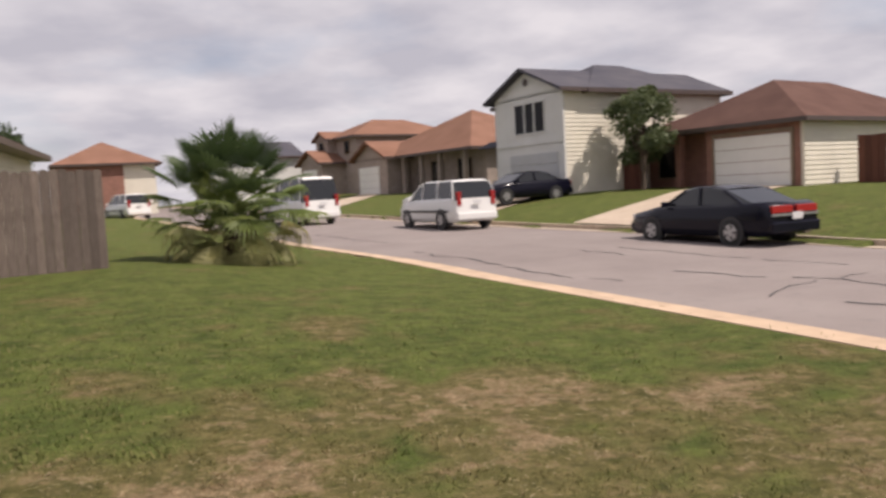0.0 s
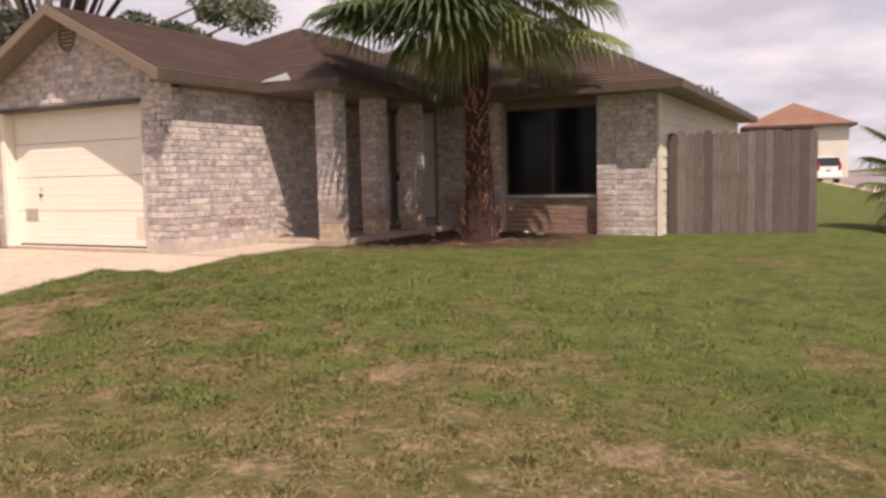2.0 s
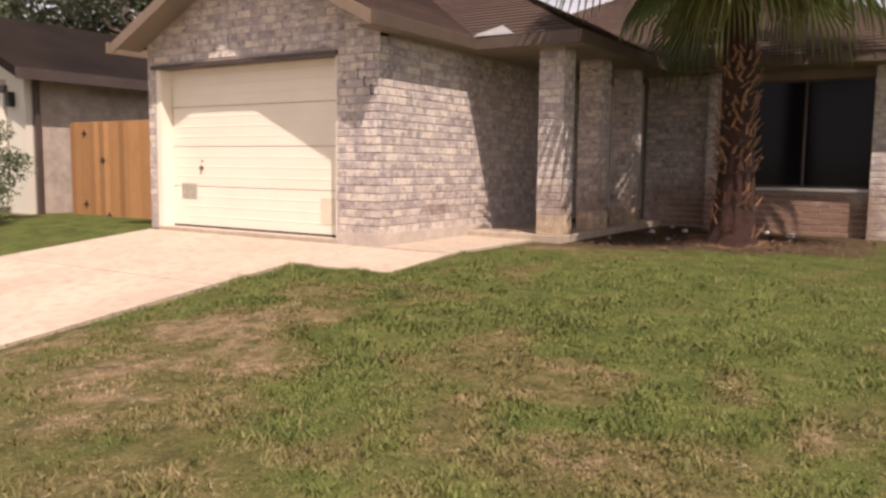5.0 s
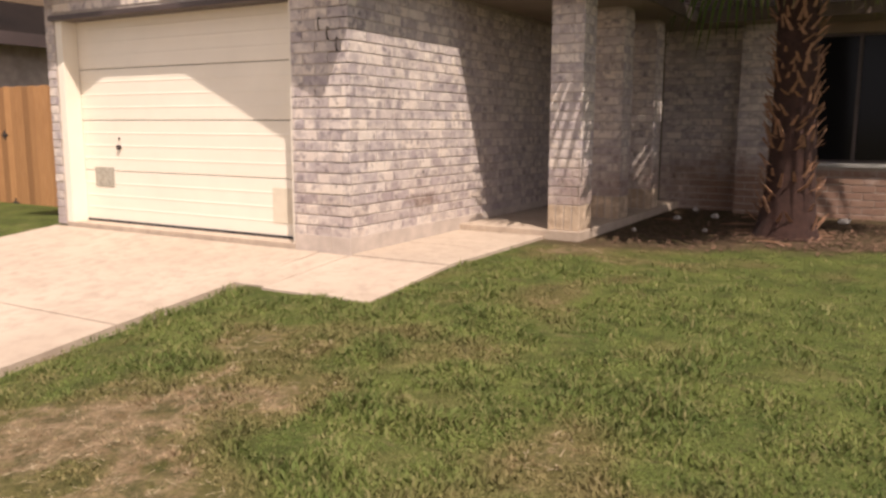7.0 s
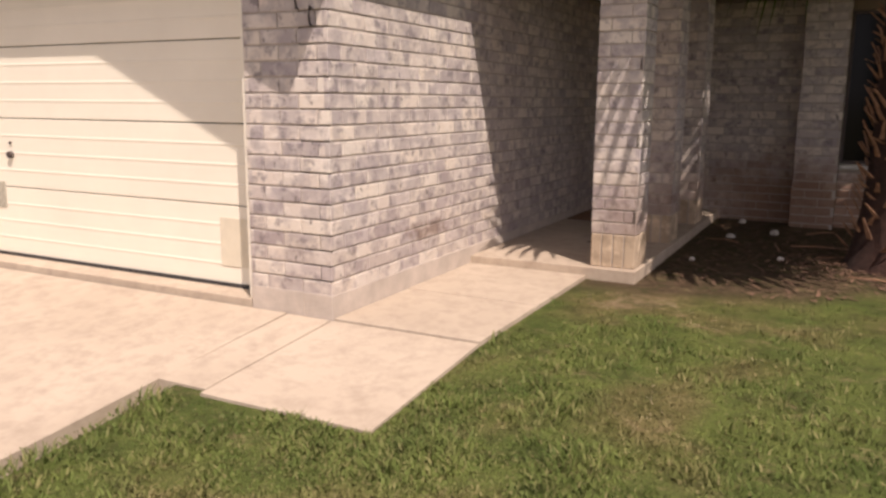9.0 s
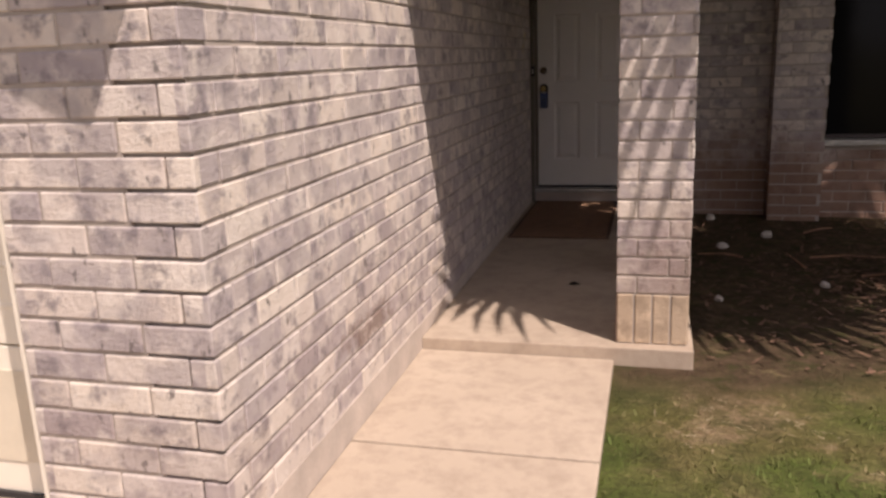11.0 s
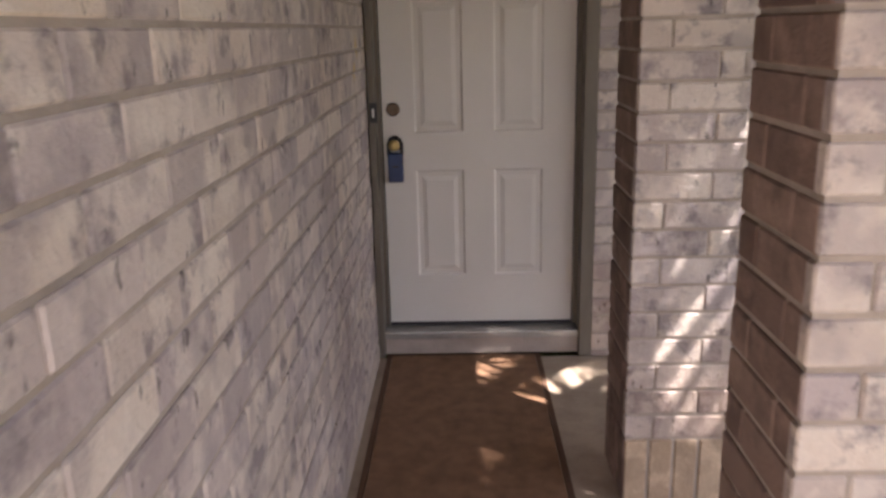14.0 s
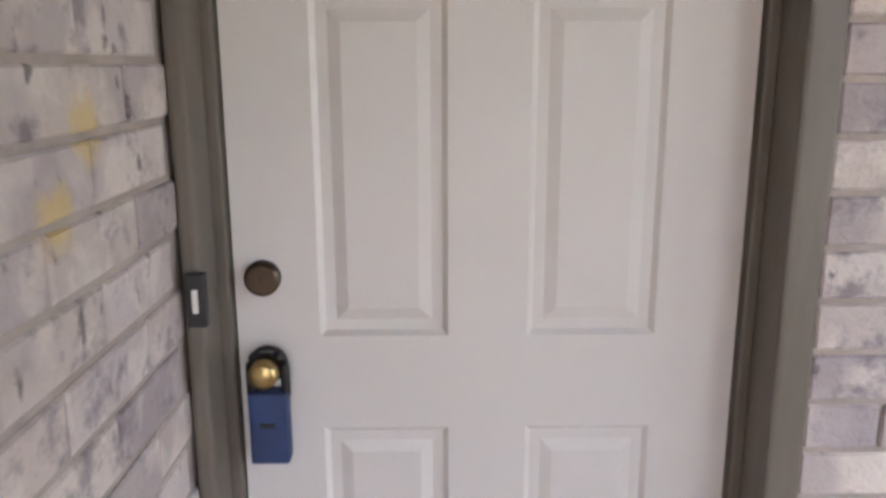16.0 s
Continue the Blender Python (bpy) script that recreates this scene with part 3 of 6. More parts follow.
def build_flatwork():
    # driveway falling to the street in front
    for y0, y1 in ((-0.004, -2.05), (-2.05, -5.0), (-5.0, -8.5), (-8.5, -14.0)):
        a, b = y0 - 0.007, y1 + 0.007
        za, zb = drive(a), drive(b)
        bm = bmesh.new()
        prism(bm, [(-3.92, a, za), (-3.92, b, zb), (-3.92, b, zb - 0.3), (-3.92, a, za - 0.3)], (3.59, 0, 0))
        solid("driveway", bm, M_CONCRETE, "pale sunlit concrete driveway panel in front of the garage", "driveway", kind="structure")
    slab("garage_floor", -3.76, -0.61, 0.001, 0.6, -0.3, 0.032, M_CONCRETE, "concrete lip of the garage floor", "garage floor")
    for x0, x1, y1, lab in ((-0.317, -0.007, -1.03, "pale concrete walkway panel by the driveway"), (0.007, 0.945, -1.08, "pale concrete walkway corner panel with grass creeping over")):
        bm = bmesh.new()
        prism(bm, [(x0, -0.012, -0.02), (x0, y1, -0.105), (x0, y1, -0.4), (x0, -0.012, -0.4)], (x1 - x0, 0, 0))
        solid("walkway", bm, M_CONCRETE, lab, "walkway", kind="structure")
    slab("walkway", 0.006, 0.945, 0.004, 0.86, -0.35, -0.010, M_CONCRETE, "pale concrete walkway panel along the brick wall", "walkway")
    slab("walkway", 0.004, 0.945, 0.87, 1.86, -0.35, -0.008, M_CONCRETE, "pale concrete walkway panel meeting the porch step", "walkway")
    slab("porch_floor", 0.004, 1.305, 1.865, 5.66, -0.35, 0.05, M_CONCRETE, "smooth concrete porch floor, one low step up", "porch floor")


def build_walls():
    """Backing walls, on which the bricks stand."""
    g = 0.006
    w = M_MORTAR
    slab("wall_garage_east", -0.20, -g, 0.02, 5.90, 0.12, WALL_TOP, w, "whitewashed brick side wall of the garage along the porch", "wall", 0)
    slab("foundation", -0.20, 0.004, -0.004, 5.66, -0.35, 0.125, M_FOUNDATION, "exposed concrete foundation under the brick", "foundation")
    slab("wall_garage_front_right", -0.60, -0.20, g, 0.2, 0.12, 2.118, w, "narrow whitewashed brick pier beside the garage door", "wall", 0)
    slab("foundation", -0.60, -0.20, -0.004, 0.2, -0.35, 0.125, M_FOUNDATION, "concrete footing of the garage pier", "foundation")
    slab("wall_garage_front_left", -3.90, -3.76, g, 0.2, 0.0, 2.118, w, "narrow whitewashed brick pier beside the garage door", "wall", 0)
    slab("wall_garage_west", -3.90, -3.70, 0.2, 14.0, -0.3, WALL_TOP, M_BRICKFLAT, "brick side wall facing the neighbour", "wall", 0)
    # gable over the garage door
    bm = bmesh.new()
    prism(bm, [(-3.9, g, 2.12), (-0.0 - g, g, 2.12), (-g, g, 2.45), (GX, g, 2.45 + SLOPE * (-g - GX)), (-3.9, g, 2.45)], (0, 0.18, 0))
    solid("wall_gable", bm, w, "whitewashed brick gable above the garage door", "wall", kind="structure")
    slab("wall_back_of_porch", 1.047, 2.1, 5.65 + g, 5.9, -0.3, WALL_TOP, w, "shaded brick wall beside the front door", "wall", 0)
    slab("wall_over_door", -0.02, 1.06, 5.80, 5.9, 2.26, WALL_TOP, M_SOFFIT, "painted panel above the front door", "wall", 0)
    slab("wall_pier_left_of_window", 2.06 + g, 2.48 - g, 5.42 + g, 5.9, -0.3, WALL_TOP, w, "brick pier beside the front window", "wall", 0)
    slab("wall_under_window", 2.48, 4.27, 5.62 + g, 5.9, -0.3, 0.58, w, "low brick wall under the front window", "wall", 0)
    slab("wall_pier_right_of_window", 4.27 + g, 4.60 - g, 5.42 + g, 5.9, -0.3, WALL_TOP, w, "brick pier beside the front window", "wall", 0)
    slab("wall_front_east", 4.60, 5.29, 5.45 + g, 5.9, -0.3, WALL_TOP, w, "whitewashed brick corner wall", "wall", 0)
    slab("wall_over_window", 2.48, 4.27, 5.62, 5.9, 2.17, WALL_TOP, M_SOFFIT, "painted panel above the front window", "wall", 0)
    slab("wall_east", 5.14, 5.32, 5.9, 15.0, -0.4, WALL_TOP, M_SIDING, "cream lap-sided side wall", "wall", 0)
    slab("wall_north", -3.9, 5.14, 14.8, 15.0, -0.4, WALL_TOP, M_SIDING, "cream rear wall", "wall", 0)


GX, SLOPE = -1.92, 0.50


def hip(name, x0, x1, y0, y1, z, slope, mat, label, gable_front=False, thick=0.05):
    """A hip roof slab; with gable_front its front end is an open gable."""
    w = (x1 - x0) / 2
    top = z + slope * w
    yr0 = y0 if gable_front else min(y0 + w, (y0 + y1) / 2)
    yr1 = max(y1 - w, (y0 + y1) / 2)
    xm = (x0 + x1) / 2
    bm = bmesh.new()
    n = max(1, int(round(math.hypot(w, slope * w) / 0.14)))
    if n > 60:
        n = 60

    def course(a, b, c, d):
        # a..b along the eave, d..c along the ridge, in lapped courses
        a, b, c, d = map(Vector, (a, b, c, d))
        nrm = (b - a).cross(d - a).normalized()
        nrm = nrm if nrm.z > 0 else -nrm
        for k in range(n):
            f0, f1 = k / n, (k + 1) / n
            p, q = a.lerp(d, f0) + nrm * 0.012, b.lerp(c, f0) + nrm * 0.012
            r, s = b.lerp(c, f1), a.lerp(d, f1)
            vs = [bm.verts.new(v) for v in (p, q, r, s)]
            bm.faces.new(vs)
            lo = [bm.verts.new(v) for v in (a.lerp(d, f0) - nrm * 0.002, b.lerp(c, f0) - nrm * 0.002)]
            bm.faces.new((lo[0], lo[1], vs[1], vs[0]))

    course((x1, y0, z), (x1, y1, z), (xm, yr1, top), (xm, yr0, top))
    course((x0, y1, z), (x0, y0, z), (xm, yr0, top), (xm, yr1, top))
    if not gable_front:
        course((x0, y0, z), (x1, y0, z), (xm, yr0, top), (xm, yr0, top))
    course((x1, y1, z), (x0, y1, z), (xm, yr1, top), (xm, yr1, top))
    # deck below
    vs = [bm.verts.new(p) for p in ((x0, y0, z - thick), (x1, y0, z - thick), (x1, y1, z - thick), (x0, y1, z - thick), (xm, yr0, top - thick), (xm, yr1, top - thick))]
    for q in ((1, 2, 5, 4), (3, 0, 4, 5), (2, 3, 5)) + (() if gable_front else ((0, 1, 4),)):
        bm.faces.new([vs[i] for i in q])
    ob = solid(name, bm, mat, label, "roof", kind="structure")
    return ob, top


def board(name, a, b, depth, thick, mat, label, side=(0, 0, 0)):
    """A fascia board from a to b, hanging down by depth."""
    a, b, s = Vector(a), Vector(b), Vector(side).normalized() * thick
    bm = bmesh.new()
    prism(bm, [a, b, b - Vector((0, 0, depth)), a - Vector((0, 0, depth))], s)
    return solid(name, bm, mat, label, "fascia", kind="structure")


def build_roofs():
    z = 2.44
    hip("roof_garage", -4.05, 0.21, -0.37, 9.0, z, SLOPE, M_SHINGLE, "brown asphalt shingle gable roof over the garage", gable_front=True)
    hip("roof_porch", -4.15, 1.58, 1.66, 9.0, z, SLOPE, M_SHINGLE, "brown asphalt shingle roof over the porch")
    hip("roof_main", -4.15, 5.75, 4.98, 15.4, z, SLOPE, M_SHINGLE, "brown asphalt shingle hip roof of the house")
    pk = z + SLOPE * 2.13
    d = 0.14
    lab = "weathered brown fascia board"
    board("trim", (-4.05, -0.39, z), (-1.92, -0.39, pk), d, 0.03, M_TRIM, "tan rake board of the gable", (0, -1, 0))
    board("trim", (0.21, -0.39, z), (-1.92, -0.39, pk), d, 0.03, M_TRIM, "tan rake board of the gable", (0, -1, 0))
    board("trim", (0.22, -0.42, z), (0.22, 1.66, z), d, 0.025, M_EAVE, lab, (1, 0, 0))
    board("trim", (0.245, 1.65, z), (1.58, 1.65, z), d, 0.025, M_EAVE, lab, (0, -1, 0))
    board("trim", (1.59, 1.625, z), (1.59, 4.96, z), d, 0.025, M_EAVE, lab, (1, 0, 0))
    board("trim", (1.615, 4.97, z), (5.75, 4.97, z), d, 0.025, M_EAVE, lab, (0, -1, 0))
    board("trim", (5.76, 4.945, z), (5.76, 15.4, z), d, 0.025, M_EAVE, lab, (1, 0, 0))
    board("trim", (-4.16, -0.42, z), (-4.16, 15.4, z), d, 0.025, M_TRIM, lab, (-1, 0, 0))
    zs = z - 0.14
    for nm, a in (("ceiling_porch", (0.0, 1.58, 1.66, 5.80)), ("ceiling_eave_front", (1.58, 5.75, 4.98, 5.64)), ("ceiling_eave_garage", (0.0, 0.21, -0.37, 1.66)),
                  ("ceiling_eave_east", (5.32, 5.75, 5.64, 15.4))):
        slab(nm, a[0], a[1], a[2], a[3], zs, zs + 0.02, M_SOFFIT, "painted soffit boards under the eave", "soffit", 0)
    # sloping soffits of the rake
    bm = bmesh.new()
    prism(bm, [(-4.05, -0.37, z - 0.07), (GX, -0.37, pk - 0.07), (GX, -0.37, pk - 0.09), (-4.05, -0.37, z - 0.09)], (0, 0.38, 0))
    prism(bm, [(GX, -0.37, pk - 0.07), (0.21, -0.37, z - 0.07), (0.21, -0.37, z - 0.09), (GX, -0.37, pk - 0.09)], (0, 0.38, 0))
    solid("ceiling_rake", bm, M_SOFFIT, "painted soffit under the gable rake", "soffit", kind="structure")
    # bright metal flashing where the porch roof starts
    bm = bmesh.new()
    prism(bm, [(0.20, 1.61, z + 0.012), (0.75, 1.63, z + 0.012), (0.42, 1.96, z + 0.18), (0.22, 1.71, z + 0.06)], (0, 0, 0.006))
    solid("roof_flashing", bm, M_ALU, "pale metal flashing at the valley of the roof", "flashing", kind="structure")


def brick_mesh(w, d, h, mat, name="brick"):
    bm = bmesh.new()
    box(bm, -w / 2, w / 2, 0, d, 0, h, bevel=0)
    es = [e for e in bm.edges if all(v.co.y < d * 0.5 for v in e.verts)] + [e for e in bm.edges if abs(e.verts[0].co.y - e.verts[1].co.y) > d * 0.5]
    bmesh.ops.bevel(bm, geom=es, offset=0.004, segments=1, affect="EDGES")
    # the back is never seen
    bmesh.ops.delete(bm, geom=[f for f in bm.faces if all(v.co.y > d - 1e-5 for v in f.verts)], context="FACES")
    return finish(bm, name, mat)


BRICK_CACHE = {}
BRICKS = []


def run_of_bricks(a, b, z0, z1, top=None, start=0, corner=0):
    """Lays running-bond bricks on the face from a to b (the outside is to the right of a->b). Returns (centre, turn, width, height, proud)."""
    a, b = Vector((*a, 0)), Vector((*b, 0))
    length = (b - a).length
    d = (b - a) / length
    turn = math.atan2(d.y, d.x)
    out = []
    n = int(round((z1 - z0) / COURSE))
    rng = random.Random(int(a.x * 100) + int(a.y * 37) + 5)
    for k in range(n):
        z = z0 + k * COURSE
        x = -BRICK_L * (0.5 if (k + start) % 2 else 0.0)
        while x < length - 0.03:
            u0, u1 = max(0.0, x), min(length, x + BRICK_L)
            if top is not None:
                lim = top(a + d * ((u0 + u1) / 2))
                if z + COURSE > lim:
                    x += BRICK_L
                    continue
            if u1 - u0 > 0.04:
                w = u1 - u0 - (0.006 if u1 < length - 1e-4 else 0)
                c = a + d * (u0 + w / 2)
                out.append((c.x, c.y, z, turn + rng.uniform(-0.008, 0.008), round(w, 3), COURSE - JOINT, rng.uniform(-0.0025, 0.0025)))
            x += BRICK_L
    return out


def lay(bricks, parent, near=None):
    """Bricks near the walk become parts of their own, the rest one joined part."""
    single = [b for b in bricks if near is None or near(b)][:300]
    chosen = set(map(id, single))
    rest = [b for b in bricks if id(b) not in chosen]
    BRICKS.append((parent, single, rest))


def lay_all():
    for parent, single, rest in BRICKS:
        inv = parent.matrix_world.inverted()
        for x, y, z, turn, w, h, proud, *clay in single:
            key = (w, h, clay[0].name if clay else "")
            if key not in BRICK_CACHE:
                BRICK_CACHE[key] = brick_mesh(w, 0.03, h, clay[0] if clay else M_BRICK)
            ob = bpy.data.objects.new("brick", BRICK_CACHE[key])
            scene.collection.objects.link(ob)
            ob.parent = parent
            out = Vector((math.sin(turn), -math.cos(turn), 0)) * proud
            ob.matrix_basis = inv @ (Matrix.Translation((x + out.x, y + out.y, z)) @ Matrix.Rotation(turn, 4, "Z"))
        if rest:
            V, Fc = [], []
            for x, y, z, turn, w, h, proud in rest:
                c, s = math.cos(turn), math.sin(turn)
                i = len(V)
                for ly, bv in ((0.03, 0.0), (0.004 - proud, 0.0), (-proud, 0.004)):
                    for lx, lz in ((-w / 2 + bv, bv), (w / 2 - bv, bv), (w / 2 - bv, h - bv), (-w / 2 + bv, h - bv)):
                        V.append((x + lx * c - ly * s, y + lx * s + ly * c, z + lz))
                for r in (0, 4):
                    for k in range(4):
                        Fc.append((i + r + k, i + r + (k + 1) % 4, i + r + 4 + (k + 1) % 4, i + r + 4 + k))
                Fc.append((i + 8, i + 9, i + 10, i + 11))
            me = mesh_from("bricks", V, Fc, M_BRICKS)
            ob = new("bricks", me)
            ob.parent = parent
            ob.matrix_parent_inverse = inv
            tagged(ob, "further whitewashed bricks of the wall", kind="stuff")


def build_brickwork():
    z0, z1 = 0.121, WALL_TOP - 0.13
    S = bpy.data.objects
    east = run_of_bricks((0, 0.0), (0, 5.66), z0, z1, start=0)
    lay(east, S["wall_garage_east"], near=lambda b: b[1] > 0.0 and b[1] < 3.4 and 0.4 < b[2] < 1.9)
    fr = run_of_bricks((-0.60, 0), (0.0, 0), z0, z0 + 25 * COURSE, start=1)
    lay(fr, S["wall_garage_front_right"])
    lay(run_of_bricks((-0.6, 0.2), (-0.6, 0.0), z0, 2.12), S["wall_garage_front_left"])
    lay(run_of_bricks((-3.90, 0), (-3.76, 0), 0.0, z1), S["wall_garage_front_left"])

    def gable_top(p):
        return 2.42 + SLOPE * (min(p.x - (-3.9), 0 - p.x)) + 0.02 if p.x > -3.9 else 0
    zg = 0.121 + 25 * COURSE
    gb = run_of_bricks((-3.76, 0), (-0.60, 0), zg - 2 * COURSE, zg)
    gb += run_of_bricks((-3.90, 0), (0, 0), zg, 3.5, top=gable_top)
    lay(gb, S["wall_gable"], near=lambda b: False)
    lay(run_of_bricks((1.047, 5.65), (2.06, 5.65), -0.18, z1), S["wall_back_of_porch"])
    lay(run_of_bricks((2.06, 5.42), (2.48, 5.42), -0.18, z1) + run_of_bricks((2.06, 5.65), (2.06, 5.42), -0.18, z1), S["wall_pier_left_of_window"], near=lambda b: b[1] < 5.43)
    lay(run_of_bricks((2.48, 5.62), (4.27, 5.62), -0.18, 0.56), S["wall_under_window"])
    lay(run_of_bricks((4.27, 5.42), (4.60, 5.42), -0.2, z1) + run_of_bricks((4.27, 5.65), (4.27, 5.42), -0.2, z1), S["wall_pier_right_of_window"], near=lambda b: False)
    lay(run_of_bricks((4.60, 5.45), (5.29, 5.45), -0.2, z1), S["wall_front_east"], near=lambda b: False)


def build_columns():
    for i, y in enumerate((1.93, 3.14, 4.38)):
        x0, x1 = 0.95, 1.28
        y1 = y + 0.33
        c = thing("porch_column", "square whitewashed brick porch column with upright bricks at the foot", "column", ((x0 + x1) / 2, (y + y1) / 2, 0.05), group="porch columns")
        g = 0.006
        bm = blk(x0 + g - (x0 + x1) / 2, x1 - g - (x0 + x1) / 2, g - 0.165, 0.165 - g, 0, 2.26)
        part("core", bm, M_MORTAR, c, "grey mortar core")
        bricks = []
        zb = 0.05 + 0.25
        for j, (a, b) in enumerate((((x0, y), (x1, y)), ((x1, y), (x1, y1)), ((x1, y1), (x0, y1)), ((x0, y1), (x0, y)))):
            # upright bricks at the foot
            a3, b3 = Vector((*a, 0)), Vector((*b, 0))
            d = (b3 - a3).normalized()
            turn = math.atan2(d.y, d.x)
            for row in range(22):
                u = 0.0
                for wd in ((0.236, 0.094) if row % 2 else (0.094, 0.236)):
                    cc = a3 + d * (u + (wd - 0.006) / 2)
                    # face 3 (west) is laid in the darker brown brick
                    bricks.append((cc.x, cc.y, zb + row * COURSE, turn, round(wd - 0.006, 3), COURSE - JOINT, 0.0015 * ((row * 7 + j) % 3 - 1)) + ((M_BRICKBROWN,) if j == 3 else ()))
                    u += wd
            for k in range(4):
                cc = a3 + d * (0.0825 * k + 0.041)
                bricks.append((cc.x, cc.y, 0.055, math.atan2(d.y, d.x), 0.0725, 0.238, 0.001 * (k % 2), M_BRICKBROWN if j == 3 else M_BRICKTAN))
        lay(bricks, c)


def build_garage_door():
    x0, x1, z0, z1 = -3.76, -0.60, 0.05, 2.14
    t = thing("garage_door", "cream sectional garage door with a locking handle, closed", "garage door", ((x0 + x1) / 2, 0.2, z0))
    w = (x1 - x0) / 2
    h = (z1 - z0) / 4
    for k in range(4):
        bm = bmesh.new()
        box(bm, -w, w, 0.0, 0.04, k * h + 0.004, (k + 1) * h - 0.004, bevel=0.004)
        for r in range(3):
            zc = k * h + h * (0.25 + 0.25 * r)
            prism(bm, [(-w + 0.02, 0, zc - 0.012), (-w + 0.02, -0.0025, zc - 0.004), (-w + 0.02, -0.0025, zc + 0.004), (-w + 0.02, 0, zc + 0.012)], (2 * w - 0.04, 0, 0))
        part("door_panel", bm, M_GDOOR, t, "ribbed cream door section")
    part("bottom_seal", blk(-w, w, -0.012, 0.03, -0.018, 0.006), M_BLACK, t, "black rubber seal")
    bm = bmesh.new()
    tube(bm, [(-w + 0.67, 0.0, 0.77), (-w + 0.67, -0.03, 0.77)], 0.026, 12)
    part("lock_handle", bm, M_DARKTRIM, t, "dark round lock knob")
    bm = bmesh.new()
    tube(bm, [(-w + 0.67, 0.0, 0.86), (-w + 0.67, -0.012, 0.86)], 0.012, 10)
    part("keyhole", bm, M_DARKTRIM, t, "small dark keyhole")
    part("patch", blk(w - 0.42, w - 0.16, -0.006, 0.0, 0.12, 0.44, bevel=0.002), simple("yellowed_paint", (0.66, 0.59, 0.46), 0.6, 0.1, 9), t, "slightly yellowed patch of paint")
    part("vent_patch", blk(-w + 0.26, -w + 0.56, -0.008, 0.0, 0.36, 0.56, bevel=0.003), simple("worn_patch", (0.40, 0.37, 0.30), 0.7, 0.3, 30), t, "dirty grey patch plate")
    f = thing("garage_door_frame", "cream painted jambs and dark lintel of the garage door", "door frame", ((x0 + x1) / 2, 0.1, 0), kind="structure")
    part("jamb", blk(-w - 0.0, -w + 0.10, -0.085, 0.095, 0.0, 2.10, bevel=0.004), M_GDOOR, f)
    part("jamb", blk(w - 0.03, w, -0.085, 0.095, 0.0, 2.10, bevel=0.004), M_GDOOR, f)
    part("lintel", blk(-w - 0.05, w + 0.02, -0.13, 0.09, 2.10, 2.15, bevel=0.004), M_DARKTRIM, f, "dark steel lintel strip")
    # round louvred vent in the gable
    v = thing("gable_vent", "round louvred attic vent in the brick gable", "vent", (-2.02, 0.0, 3.12))
    bm = bmesh.new()
    ring = []
    for k in range(28):
        a = 2 * math.pi * k / 28
        ring.append([bm.verts.new((math.cos(a) * rr * 0.8, yy, math.sin(a) * rr)) for rr, yy in ((0.22, 0.0), (0.22, -0.025), (0.18, -0.025), (0.18, 0.0))])
    for k in range(28):
        p, q = ring[k], ring[(k + 1) % 28]
        for j in range(3):
            bm.faces.new((p[j], q[j], q[j + 1], p[j + 1]))
    part("vent_frame", bm, M_TRIM, v)
    for k in range(6):
        z = -0.15 + 0.06 * k
        hw = 0.8 * math.sqrt(max(0.0004, 0.18 ** 2 - z * z))
        part("slat", prism(bmesh.new(), [(-hw, -0.004, z + 0.02), (-hw, -0.02, z - 0.015), (-hw, -0.014, z - 0.02), (-hw, 0.002, z + 0.015)], (2 * hw, 0, 0)), M_TRIM, v)


